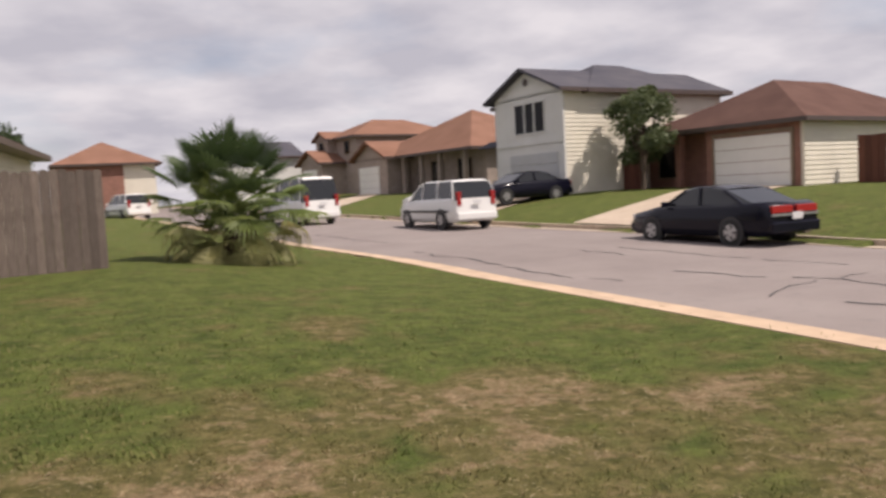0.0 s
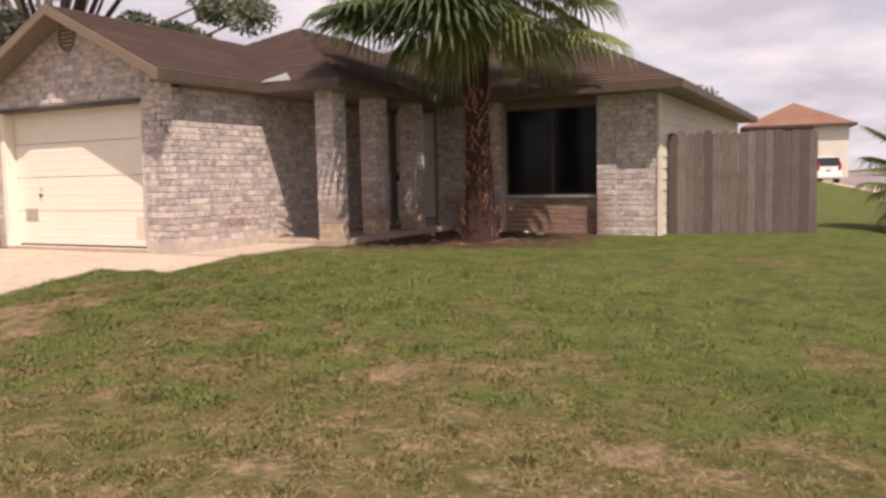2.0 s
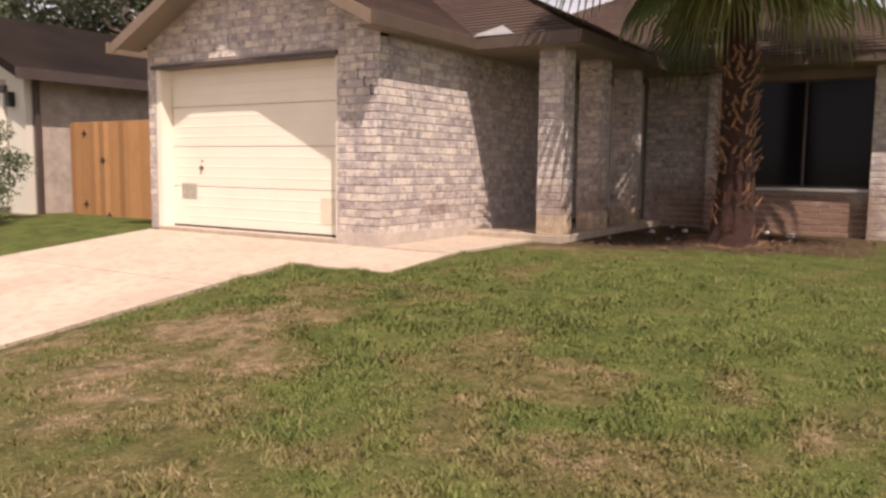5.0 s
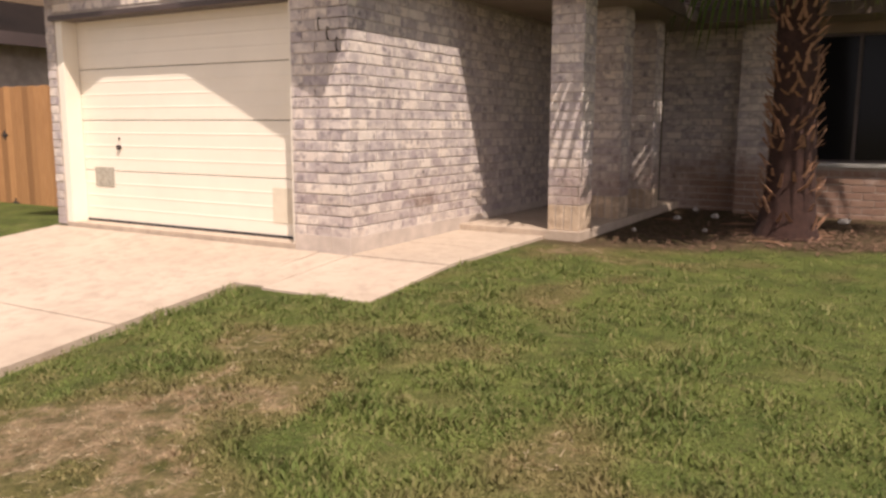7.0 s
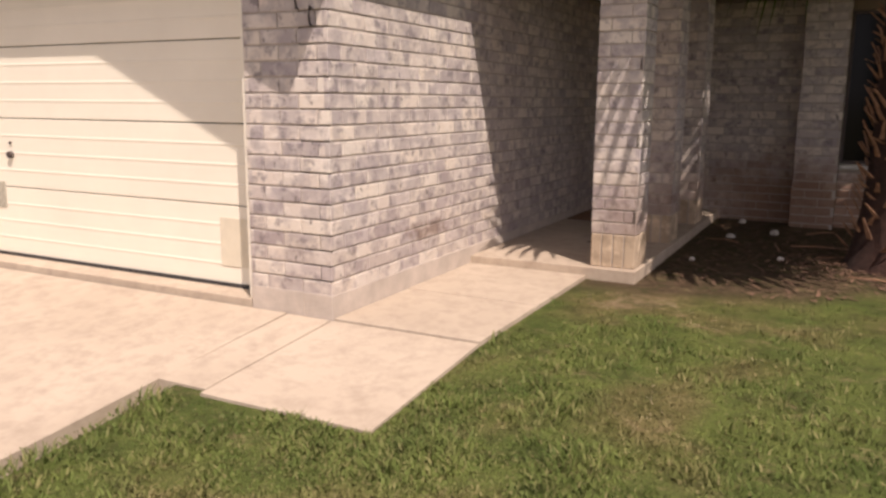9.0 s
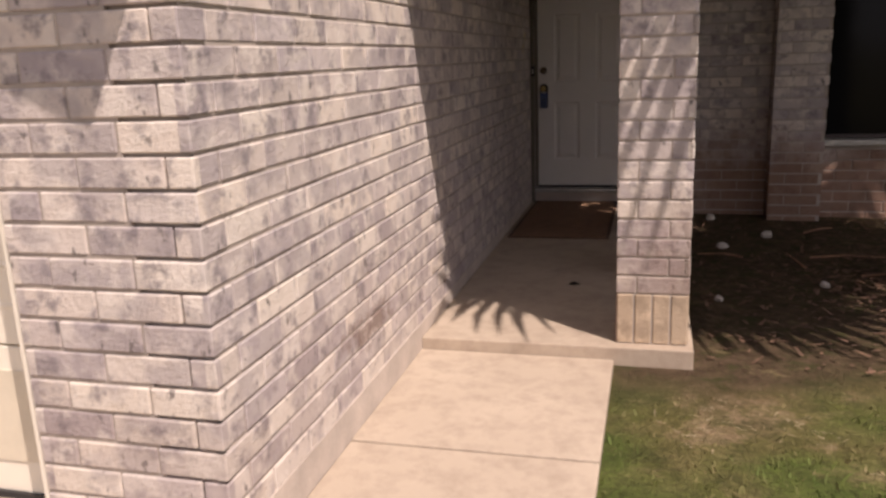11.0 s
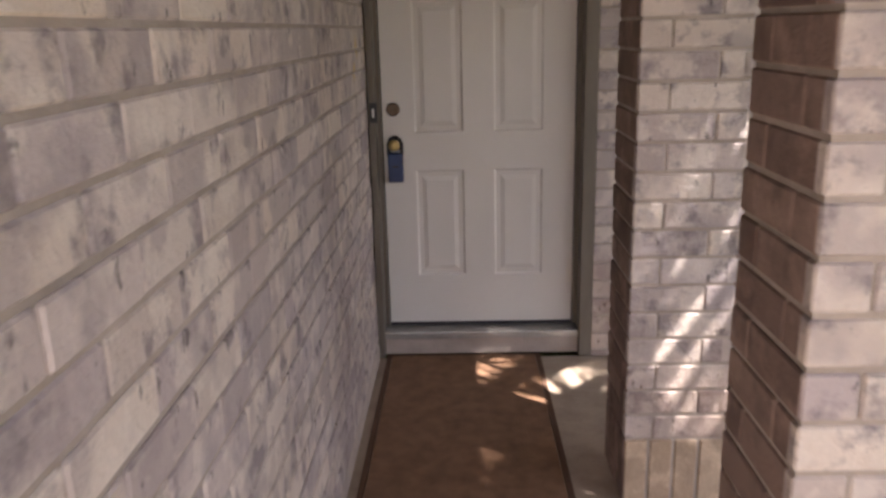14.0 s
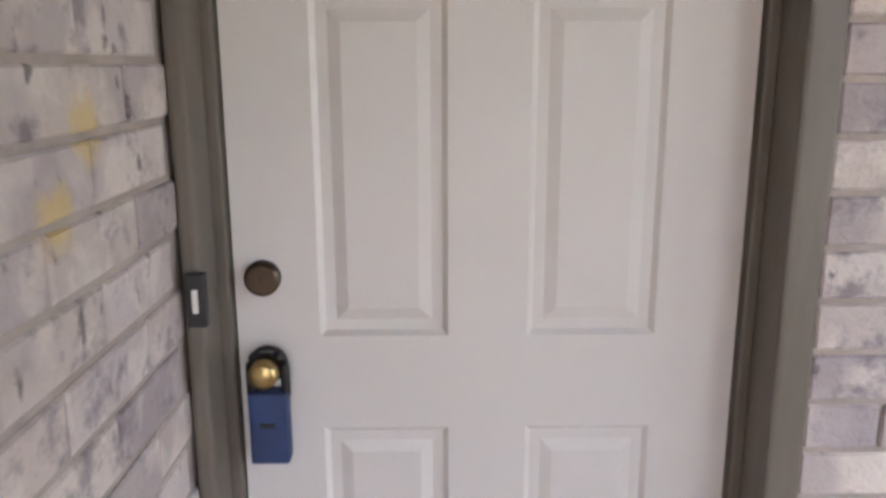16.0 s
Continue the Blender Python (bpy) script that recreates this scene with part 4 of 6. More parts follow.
def build_front_door():
    y = 5.78
    x0, x1, z0 = 0.055, 0.965, 0.195
    t = thing("door_1", "off-white six-panel front door, closed, with deadbolt and lockbox", "door", ((x0 + x1) / 2, y, z0), kind="structure")
    w, H = (x1 - x0) / 2, 2.03
    cols = [(-0.305, -0.072), (0.072, 0.305)]
    rows = [(0.245, 0.775), (0.955, 1.56), (1.67, 1.90)]
    bm = bmesh.new()
    # stiles and rails around recessed panels
    xs = [-w, cols[0][0], cols[0][1], cols[1][0], cols[1][1], w]
    zs = [0.0, rows[0][0], rows[0][1], rows[1][0], rows[1][1], rows[2][0], rows[2][1], H]
    V = {}

    def vert(x, yy, z):
        k = (round(x, 4), round(yy, 4), round(z, 4))
        if k not in V:
            V[k] = bm.verts.new((x, yy, z))
        return V[k]
    for i in range(5):
        for j in range(7):
            xa, xb, za, zb = xs[i], xs[i + 1], zs[j], zs[j + 1]
            if i in (1, 3) and j in (1, 3, 5):
                rings = [(0, 0), (0.010, 0.009), (0.030, 0.009), (0.052, 0.002)]
                R = [[vert(xa + o, d, za + o), vert(xb - o, d, za + o), vert(xb - o, d, zb - o), vert(xa + o, d, zb - o)] for o, d in rings]
                for a, b in zip(R, R[1:]):
                    for k in range(4):
                        bm.faces.new((a[k], a[(k + 1) % 4], b[(k + 1) % 4], b[k]))
                bm.faces.new(R[-1])
            else:
                bm.faces.new((vert(xa, 0, za), vert(xb, 0, za), vert(xb, 0, zb), vert(xa, 0, zb)))
    box(bm, -w, w, 0.012, 0.045, 0, H)
    for q in (((-w, 0, 0), (-w, 0, H), (-w, 0.012, H), (-w, 0.012, 0)), ((w, 0, H), (w, 0, 0), (w, 0.012, 0), (w, 0.012, H)), ((-w, 0, 0), (-w, 0.012, 0), (w, 0.012, 0), (w, 0, 0))):
        bm.faces.new([bm.verts.new(p) for p in q])
    bmesh.ops.recalc_face_normals(bm, faces=bm.faces)
    part("door_leaf", bm, M_DOOR, t)

    def disc(name, xx, z, r, depth, mat, label, parent=t, y0=0.0):
        b = bmesh.new()
        tube(b, [(xx, y0, z), (xx, y0 - depth * 0.7, z), (xx, y0 - depth, z)], [r, r, r * 0.8], 24)
        return part(name, b, mat, parent, label, smooth=False)
    d = disc("deadbolt", -w + 0.052, 1.068, 0.032, 0.022, M_BRONZE, "aged bronze deadbolt")
    b = bmesh.new()
    box(b, -w + 0.0505, -w + 0.0535, -0.025, -0.0225, 1.062, 1.078)
    part("keyhole", b, M_BLACK, d)
    disc("knob_rose", -w + 0.055, 0.905, 0.034, 0.012, M_BRONZE, "bronze rose behind the knob")
    b = bmesh.new()
    tube(b, [(-w + 0.055, -0.012, 0.905), (-w + 0.055, -0.035, 0.905), (-w + 0.055, -0.045, 0.905), (-w + 0.055, -0.066, 0.905), (-w + 0.055, -0.072, 0.905)], [0.012, 0.014, 0.026, 0.026, 0.016], 24)
    part("door_knob", b, M_BRASS, t, "worn brass door knob", smooth=True)
    lb = thing("lockbox", "navy blue combination lockbox hanging on the door knob", "lockbox", (x0 + 0.057, y - 0.03, z0 + 0.90))
    b = bmesh.new()
    box(b, -0.036, 0.036, -0.022, 0.018, -0.174, -0.035, bevel=0.009)
    part("body", b, M_BLUE, lb)
    b = bmesh.new()
    pts = [(0.031 * math.cos(a), 0, 0.004 + 0.036 * math.sin(a)) for a in np.linspace(0, math.pi, 12)]
    tube(b, [(0.031, 0, -0.045), *pts, (-0.031, 0, -0.045)], 0.0085, 10)
    part("shackle", b, M_BLACK, lb, "black rubber-coated shackle")
    b = bmesh.new()
    box(b, -0.014, 0.014, -0.026, -0.021, -0.10, -0.092, bevel=0.001)
    part("dial_cover", b, M_BLACK, lb)
    part("door_sweep", blk(-w, w, -0.002, 0.03, -0.022, 0.0), M_BLACK, t, "dark door sweep")
    # frame
    f = thing("door_frame", "taupe painted wooden casing and metal threshold of the front door", "door frame", ((x0 + x1) / 2, y, 0.05), kind="structure")
    for sx in (-1, 1):
        a, bb = (w + 0.004, w + 0.055)
        lo, hi = sorted((sx * a, sx * (0.5065 if sx < 0 else bb)))
        part("casing", blk(lo, hi, -0.02, 0.10, 0.13, 2.20, bevel=0.005), M_CASING, f)
        lo, hi = sorted((sx * (w + 0.022), sx * (0.508 if sx < 0 else w + 0.085)))
        part("brick_mould", blk(lo, hi, -0.128, -0.0205, 0.0, 2.20, bevel=0.008), M_CASING, f, "ribbed outer moulding")
    part("head_casing", blk(-0.5, w + 0.10, -0.12, 0.10, 2.20, 2.28, bevel=0.005), M_CASING, f)
    part("threshold", blk(-0.5, w + 0.05, -0.10, 0.08, 0.09, 0.125, bevel=0.006), M_ALU, f, "worn aluminium threshold")
    part("threshold_riser", blk(-0.5, w + 0.08, -0.075, 0.08, 0.0, 0.09, bevel=0.004), M_FOUNDATION, f, "tan concrete riser under the threshold")
    b = thing("doorbell", "black doorbell button on the casing", "doorbell", (0.028, 5.648, 1.262))
    part("plate", blk(-0.016, 0.016, -0.014, 0.004, -0.045, 0.045, bevel=0.003), M_BLACK, b)
    part("button", blk(-0.005, 0.005, -0.018, -0.0135, -0.02, 0.02, bevel=0.002), M_WHITEP, b, "white push button")
    m = thing("doormat", "worn brown coir runner mat lying before the front door", "doormat", (0.42, 4.90, 0.051))
    part("mat_surface", blk(-0.355, 0.355, -0.755, 0.755, 0.0, 0.011, bevel=0.004), M_MAT, m, "brown coir pile")
    for nm, b in (("binding", (-0.38, 0.38, -0.78, -0.757, 0.0, 0.009)), ("binding", (-0.38, 0.38, 0.757, 0.78, 0.0, 0.009)), ("binding", (-0.38, -0.357, -0.756, 0.756, 0.0, 0.009)), ("binding", (0.357, 0.38, -0.756, 0.756, 0.0, 0.009))):
        part(nm, blk(*b, bevel=0.003), M_MATEDGE, m, "darker stitched edge binding")


def build_window():
    x0, x1, z0, z1 = 2.48, 4.27, 0.62, 2.17
    t = thing("window_1", "large dark front window with solar screens and a pale sill", "window", ((x0 + x1) / 2, 5.72, z0), kind="structure")
    w, h = (x1 - x0) / 2, z1 - z0
    for k in range(2):
        a = -w + 0.03 + k * w
        part("pane", blk(a, a + w - 0.04, 0.0, 0.01, 0.03, h - 0.03), M_GLASS, t, "dark screened glass")
    for nm, b in (("window_frame", (-w, w, -0.02, 0.05, 0.0, 0.03)), ("window_frame", (-w, w, -0.02, 0.05, h - 0.03, h)), ("window_frame", (-w, -w + 0.03, -0.02, 0.05, 0.03, h - 0.03)),
                  ("window_frame", (w - 0.03, w, -0.02, 0.05, 0.03, h - 0.03)), ("mullion", (-0.02, 0.02, -0.02, 0.05, 0.03, h - 0.03))):
        part(nm, blk(*b, bevel=0.003), M_DARKTRIM, t)
    part("window_sill", blk(-w, w, -0.16, 0.0, -0.055, -0.004, bevel=0.008), M_ALU, t, "pale weathered sill")
    part("window_head", blk(-w, w, -0.12, 0.0, h + 0.004, h + 0.11, bevel=0.004), M_TRIM, t, "tan head board")
    # added black sheet standing in for the dark room
    part("room_back", blk(-w, w, 0.10, 0.12, 0, h), M_BLACK, t, "black sheet behind the glass")


def build_siding():
    S = bpy.data.objects["wall_east"]
    for k in range(14):
        z = -0.28 + k * 0.19
        b = bmesh.new()
        prism(b, [(5.321, 5.62, z), (5.340, 5.62, z), (5.324, 5.62, z + 0.19), (5.321, 5.62, z + 0.19)], (0, 9.3, 0))
        ob = part("siding_board", b, M_SIDING, S)
    b = blk(5.292, 5.345, 5.43, 5.60, -0.3, WALL_TOP - 0.13, bevel=0.004)
    solid("trim", b, M_SIDING, "cream corner trim board", "trim", kind="structure")


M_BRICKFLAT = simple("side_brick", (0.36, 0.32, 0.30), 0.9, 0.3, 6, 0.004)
build_flatwork()
build_walls()
build_roofs()
build_garage_door()
build_front_door()
build_window()
build_siding()
build_brickwork()
build_columns()


# ---- fences and gate ----
def picket_fence(name, label, a, b, height, mat, width=0.14, seed=1):
    a, b = Vector((*a, 0)), Vector((*b, 0))
    d = (b - a).normalized()
    n = int((b - a).length / (width + 0.006))
    g = thing(name, label, "fence", (a.x, a.y, land(a.x, a.y)), math.degrees(math.atan2(d.y, d.x)))
    rng = random.Random(seed)
    for k in range(n):
        x = k * (width + 0.006)
        p = a + d * x
        zb = land(p.x, p.y) - land(a.x, a.y)
        bm = bmesh.new()
        h = height + rng.uniform(-0.03, 0.025)
        prism(bm, [(x, 0, zb - 0.05), (x + width, 0, zb - 0.05), (x + width, 0, zb + h - 0.03), (x + width - 0.03, 0, zb + h), (x + 0.03, 0, zb + h), (x, 0, zb + h - 0.03)], (0, 0.018, 0))
        yy = rng.uniform(-0.006, 0.006)
        bmesh.ops.rotate(bm, verts=bm.verts, cent=(x, 0, 0), matrix=Matrix.Rotation(rng.uniform(-0.05, 0.05), 3, "Z"))
        bmesh.ops.translate(bm, verts=bm.verts, vec=(0, yy, 0))
        part("picket", bm, mat, g)
    L = n * (width + 0.006)
    zb = land(b.x, b.y) - land(a.x, a.y)
    for zz in (0.3, 0.95, 1.6):
        if zz < height:
            part("rail", prism(bmesh.new(), [(0, 0.04, zz - 0.04), (L, 0.04, zz - 0.04 + zb), (L, 0.04, zz + 0.04 + zb), (0, 0.04, zz + 0.04)], (0, 0.04, 0)), mat, g)
    x = 0.1
    while x < L:
        part("post", blk(x - 0.045, x + 0.045, 0.081, 0.17, zb * x / L - 0.2, height - 0.1 + zb * x / L), mat, g)
        x += 2.4
    return g


def build_gate():
    z = -0.14
    gx0, gx1 = -7.74, -3.93
    g = thing("gate", "new orange pine double gate with black hinges", "gate", (gx0, 1.25, z))
    n = 28
    w = (gx1 - gx0) / n
    for k in range(n):
        part("board", blk(k * w + 0.003, (k + 1) * w - 0.003, 0, 0.018, 0.03, 1.69 + 0.01 * (k % 2), bevel=0.002), M_GATE, g)
    for zz in (0.25, 1.42):
        part("rail", blk(0, n * w, 0.019, 0.06, zz, zz + 0.09), M_GATE, g)
    for xx, zz in ((0.42, 1.50), (0.42, 0.30), (0.92, 1.05), (1.06, 0.12)):
        bm = bmesh.new()
        box(bm, xx - 0.015, xx + 0.015, -0.012, 0.0, zz - 0.06, zz + 0.06, bevel=0.002)
        box(bm, xx - 0.07, xx + 0.07, -0.010, 0.0, zz - 0.014, zz + 0.014, bevel=0.002)
        part("hinge", bm, M_BLACK, g, "black T-hinge")


picket_fence("fence", "tall weathered grey cedar picket fence beside the house", (5.375, 5.95), (7.75, 7.0), 1.74, M_FENCE, seed=3)
build_gate()


# ---- plants ----
def fan_leaf(V, F, base, direction, stalk, radius, rng, droop=0.25, segs=26):
    """A palmate palm leaf: a stalk and a fan of folded pointed segments. Appends to the vertex and face lists."""
    d = Vector(direction).normalized()
    up = Vector((0, 0, 1))
    side = d.cross(up)
    side = side.normalized() if side.length > 0.05 else Vector((1, 0, 0))
    nrm = side.cross(d).normalized()
    hub = Vector(base) + d * stalk - up * (stalk * stalk * droop * 0.25)
    w = 0.014
    i = len(V)
    V += [tuple(Vector(base) + side * w), tuple(Vector(base) - side * w), tuple(Vector(base) + nrm * w), tuple(hub + side * w * 0.6), tuple(hub - side * w * 0.6), tuple(hub + nrm * w * 0.6)]
    F += [(i, i + 1, i + 4, i + 3), (i + 1, i + 2, i + 5, i + 4), (i + 2, i, i + 3, i + 5)]
    spread = rng.uniform(1.75, 2.15)
    V.append(tuple(hub))
    h0 = len(V) - 1
    tilt = rng.uniform(-0.2, 0.35)
    d2 = (d - up * tilt).normalized()
    n2 = side.cross(d2).normalized()
    for k in range(segs):
        a = -spread + 2 * spread * (k + 0.5) / segs
        r = radius * (0.62 + 0.38 * math.cos(a * 0.62)) * rng.uniform(0.9, 1.05)
        dirk = d2 * math.cos(a) + side * math.sin(a)
        da = 0.9 * spread / segs
        e1 = d2 * math.cos(a - da) + side * math.sin(a - da)
        e2 = d2 * math.cos(a + da) + side * math.sin(a + da)
        j = len(V)
        m = 0.5
        dr = Vector((0, 0, -droop * r * 0.18))
        mid = Vector((0, 0, -droop * r * 0.42))
        dr2 = Vector((0, 0, -droop * r * rng.uniform(0.8, 1.6)))
        q = hub + dirk * r * 0.78 + mid
        w2 = (e2 - e1).normalized() * r * da * 0.42
        V += [tuple(hub + e1 * r * m + dr), tuple(hub + dirk * r * m + dr + n2 * 0.022), tuple(hub + e2 * r * m + dr), tuple(q - w2), tuple(q + n2 * 0.012), tuple(q + w2), tuple(hub + dirk * r + dr2)]
        F += [(h0, j, j + 1), (h0, j + 1, j + 2), (j, j + 3, j + 4, j + 1), (j + 1, j + 4, j + 5, j + 2), (j + 3, j + 6, j + 4), (j + 4, j + 6, j + 5)]


def crown_part(name, leaves, mat, parent, label, seed):
    rng = random.Random(seed)
    V, F = [], []
    for base, d, stalk, radius, droop in leaves:
        fan_leaf(V, F, base, d, stalk, radius, rng, droop)
    ob = new(name, mesh_from(name, V, F, mat))
    ob.parent = parent
    return tagged(ob, label)


def leaf_set(n, centre, lo, hi, stalk, radius, droop, rng):
    out = []
    for k in range(n):
        az = k * 2.39996 + rng.uniform(-0.2, 0.2)
        el = radians(lo + (hi - lo) * (k + 0.5) / n + rng.uniform(-7, 7))
        d = (math.cos(az) * math.cos(el), math.sin(az) * math.cos(el), math.sin(el))
        out.append((Vector(centre) + Vector(d) * 0.12, d, stalk * rng.uniform(0.85, 1.15), radius * rng.uniform(0.9, 1.1), droop))
    return out


def shading_fans(rng):
    """Long lower palm fans towards the walk, mostly unseen, added to shade the columns."""
    out = []
    for k in range(17):
        az, el = radians(rng.uniform(242, 285) if k % 4 else rng.uniform(215, 240)), radians(rng.uniform(-16, 0))
        d = (math.cos(az) * math.cos(el), math.sin(az) * math.cos(el), math.sin(el))
        out.append((Vector((0, 0, 3.95)), d, rng.uniform(1.0, 2.0), rng.uniform(1.0, 1.25), 0.25))
    for k in range(5):
        az, el = radians(rng.uniform(232, 282)), radians(rng.uniform(-6, 14))
        d = (math.cos(az) * math.cos(el), math.sin(az) * math.cos(el), math.sin(el))
        out.append((Vector((0, 0, 3.95)), d, rng.uniform(0.5, 1.1), rng.uniform(0.95, 1.15), 0.2))
    return out


def build_fan_palm():
    x, y = 2.93, 3.49
    z = land(x, y)
    t = thing("palm_tree", "tall fan palm with a leaf-booted trunk in a bare bed", "palm tree", (x, y, z))
    rng = random.Random(11)
    bm = bmesh.new()
    zs = [-0.2, 0.0, 0.15, 0.5, 1.0, 1.8, 2.4, 3.2, 4.05]
    rs = [0.36, 0.33, 0.28, 0.24, 0.215, 0.19, 0.19, 0.21, 0.21]
    tube(bm, [(0.02 * math.sin(q * 2), 0, q) for q in zs], rs, 22)
    part("trunk", bm, M_PALMTRUNK, t, "dark reddish fibrous trunk", smooth=True)
    bm = bmesh.new()
    row = 0
    zz = 0.12
    while zz < 2.35:
        n = 12
        for k in range(n):
            a = 2 * math.pi * (k + 0.5 * (row % 2)) / n + rng.uniform(-0.12, 0.12)
            if rng.random() < (0.5 if zz < 0.8 else 0.15 if zz < 1.9 else 0.4):
                continue
            r = np.interp(zz, zs, rs)
            c = Vector((math.cos(a), math.sin(a), 0))
            s = Vector((-math.sin(a), math.cos(a), 0))
            lean = rng.choice((-1, 1)) * rng.uniform(0.1, 0.9)
            L = rng.uniform(0.07, 0.15)
            b0 = c * (r - 0.01) + Vector((0, 0, zz + rng.uniform(-0.04, 0.04)))
            tip = c * (r + rng.uniform(0.03, 0.10)) + s * lean * L + Vector((0, 0, zz + L))
            w0, w1 = 0.021, 0.008
            prism(bm, [b0 - s * w0, b0 + s * w0, tip + s * w1, tip - s * w1], c * 0.012)
        row += 1
        zz += 0.085
    part("boot_cover", bm, M_BOOT, t, "pale orange-brown split leaf bases criss-crossed on the trunk", kind="stuff")
    c = (0, 0, 4.1)
    crown_part("crown", leaf_set(21, c, 8, 80, 1.45, 0.98, 0.3, rng), M_FROND, t, "fresh green fan leaves", 3)
    crown_part("lower_leaves", leaf_set(11, (0, 0, 4.1), -14, 8, 1.55, 0.88, 0.5, rng) + leaf_set(9, (0, 0, 4.05), -34, -14, 1.0, 0.8, 0.6, rng), M_FROND, t, "drooping sunlit yellow-green fan leaves", 4)
    # inner fans use the dark green: shade within the crown, put into colour
    crown_part("inner_leaves", shading_fans(rng) + leaf_set(10, (0, 0, 4.0), -12, 30, 0.8, 0.9, 0.3, rng) + leaf_set(7, (0, 0, 3.85), -40, 5, 0.4, 0.7, 0.5, rng), M_FROND_DARK, t, "inner fan leaves, crown shade put into their dark green", 9)
    crown_part("dry_leaves", leaf_set(6, (0, 0, 3.85), -60, -30, 0.6, 0.55, 0.7, rng), M_FROND_OLD, t, "yellowing hanging leaves", 5)


def build_bush_palm():
    x, y = 9.9, 8.4
    z = land(x, y)
    t = thing("palm_bush", "low bushy fan palm growing from the lawn near the street", "palm bush", (x, y, z))
    rng = random.Random(21)
    bm = bmesh.new()
    tube(bm, [(0, 0, -0.1), (0, 0, 0.3), (0, 0, 0.75)], [0.26, 0.24, 0.16], 14)
    part("trunk", bm, M_PALMTRUNK, t, "short shaggy trunk")
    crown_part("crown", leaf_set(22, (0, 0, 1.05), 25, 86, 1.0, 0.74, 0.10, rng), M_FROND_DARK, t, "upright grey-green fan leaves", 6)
    crown_part("lower_leaves", leaf_set(12, (0, 0, 1.05), -8, 24, 1.1, 0.70, 0.35, rng) + leaf_set(14, (0, 0, 0.95), -5, 60, 0.6, 0.62, 0.25, rng) + leaf_set(14, (0, 0, 0.45), 25, 75, 0.5, 0.42, 0.4, rng), M_FROND, t, "spreading green fan leaves", 7)
    crown_part("dry_leaves", leaf_set(14, (0, 0, 1.0), -40, -5, 0.95, 0.6, 0.8, rng) + leaf_set(12, (0, 0, 0.45), -10, 45, 0.45, 0.45, 0.5, rng), M_FROND_OLD, t, "yellowed low fan leaves", 8)


def tree(name, label, at, height, spread, leaf_mat, n_leaves, seed, trunk_r=0.16, leaf=0.09, low=0.35, clumps=26, blob=0.6):
    rng = random.Random(seed)
    nr = np.random.RandomState(seed)
    t = thing(name, label, "tree" if height > 2.5 else "shrub", at)
    bm = bmesh.new()
    tube(bm, [(0, 0, -0.2), (0.02, 0.01, height * 0.2), (0.05, -0.04, height * 0.45), (0.0, 0.0, height * 0.7)], [trunk_r * 1.3, trunk_r, trunk_r * 0.75, trunk_r * 0.3], 10)
    cl = []
    for k in range(clumps):
        a = rng.uniform(0, 2 * math.pi)
        h = rng.uniform(low, 1.0)
        prof = math.sin(math.pi * min(1, max(0.0, (h - low * 0.7) / (1.12 - low * 0.7)))) ** 0.6
        r = spread * prof * math.sqrt(rng.uniform(0.15, 1.0))
        c = Vector((math.cos(a) * r, math.sin(a) * r, height * h))
        cl.append(c)
        s = Vector((0, 0, height * rng.uniform(0.15, 0.5) * (0.5 + h * 0.5)))
        tube(bm, [s, s.lerp(c, 0.5) + Vector((0, 0, 0.06 * height)), c], [trunk_r * 0.35, trunk_r * 0.2, trunk_r * 0.06], 5)
    part("trunk", bm, M_BARK, t, "branching brown trunk and limbs")
    idx = nr.randint(0, clumps, n_leaves)
    cen = np.array([tuple(c) for c in cl])[idx]
    size = blob * spread * (0.4 + 0.5 * nr.rand(clumps))[idx]
    d = nr.randn(n_leaves, 3)
    d /= np.linalg.norm(d, axis=1)[:, None]
    pos = cen + d * (size * nr.rand(n_leaves) ** 0.5)[:, None] * np.array([1, 1, 0.7])
    pos[:, 2] = np.maximum(pos[:, 2], 0.05)
    u = nr.randn(n_leaves, 3)
    u /= np.linalg.norm(u, axis=1)[:, None]
    w = np.cross(u, nr.randn(n_leaves, 3))
    w /= np.linalg.norm(w, axis=1)[:, None]
    L = leaf * (0.7 + 0.6 * nr.rand(n_leaves))[:, None]
    quad = np.stack([pos - u * L, pos - w * L * 0.45, pos + u * L, pos + w * L * 0.45], axis=1).reshape(-1, 3)
    me = bpy.data.meshes.new("crown")
    me.vertices.add(len(quad))
    me.vertices.foreach_set("co", quad.ravel())
    me.loops.add(len(quad))
    me.loops.foreach_set("vertex_index", np.arange(len(quad)))
    me.polygons.add(n_leaves)
    me.polygons.foreach_set("loop_start", np.arange(n_leaves) * 4)
    me.update(calc_edges=True)
    me.materials.append(leaf_mat)
    ob = new("crown", me)
    ob.parent = t
    tagged(ob, "loose crown of small leaves")
    return t


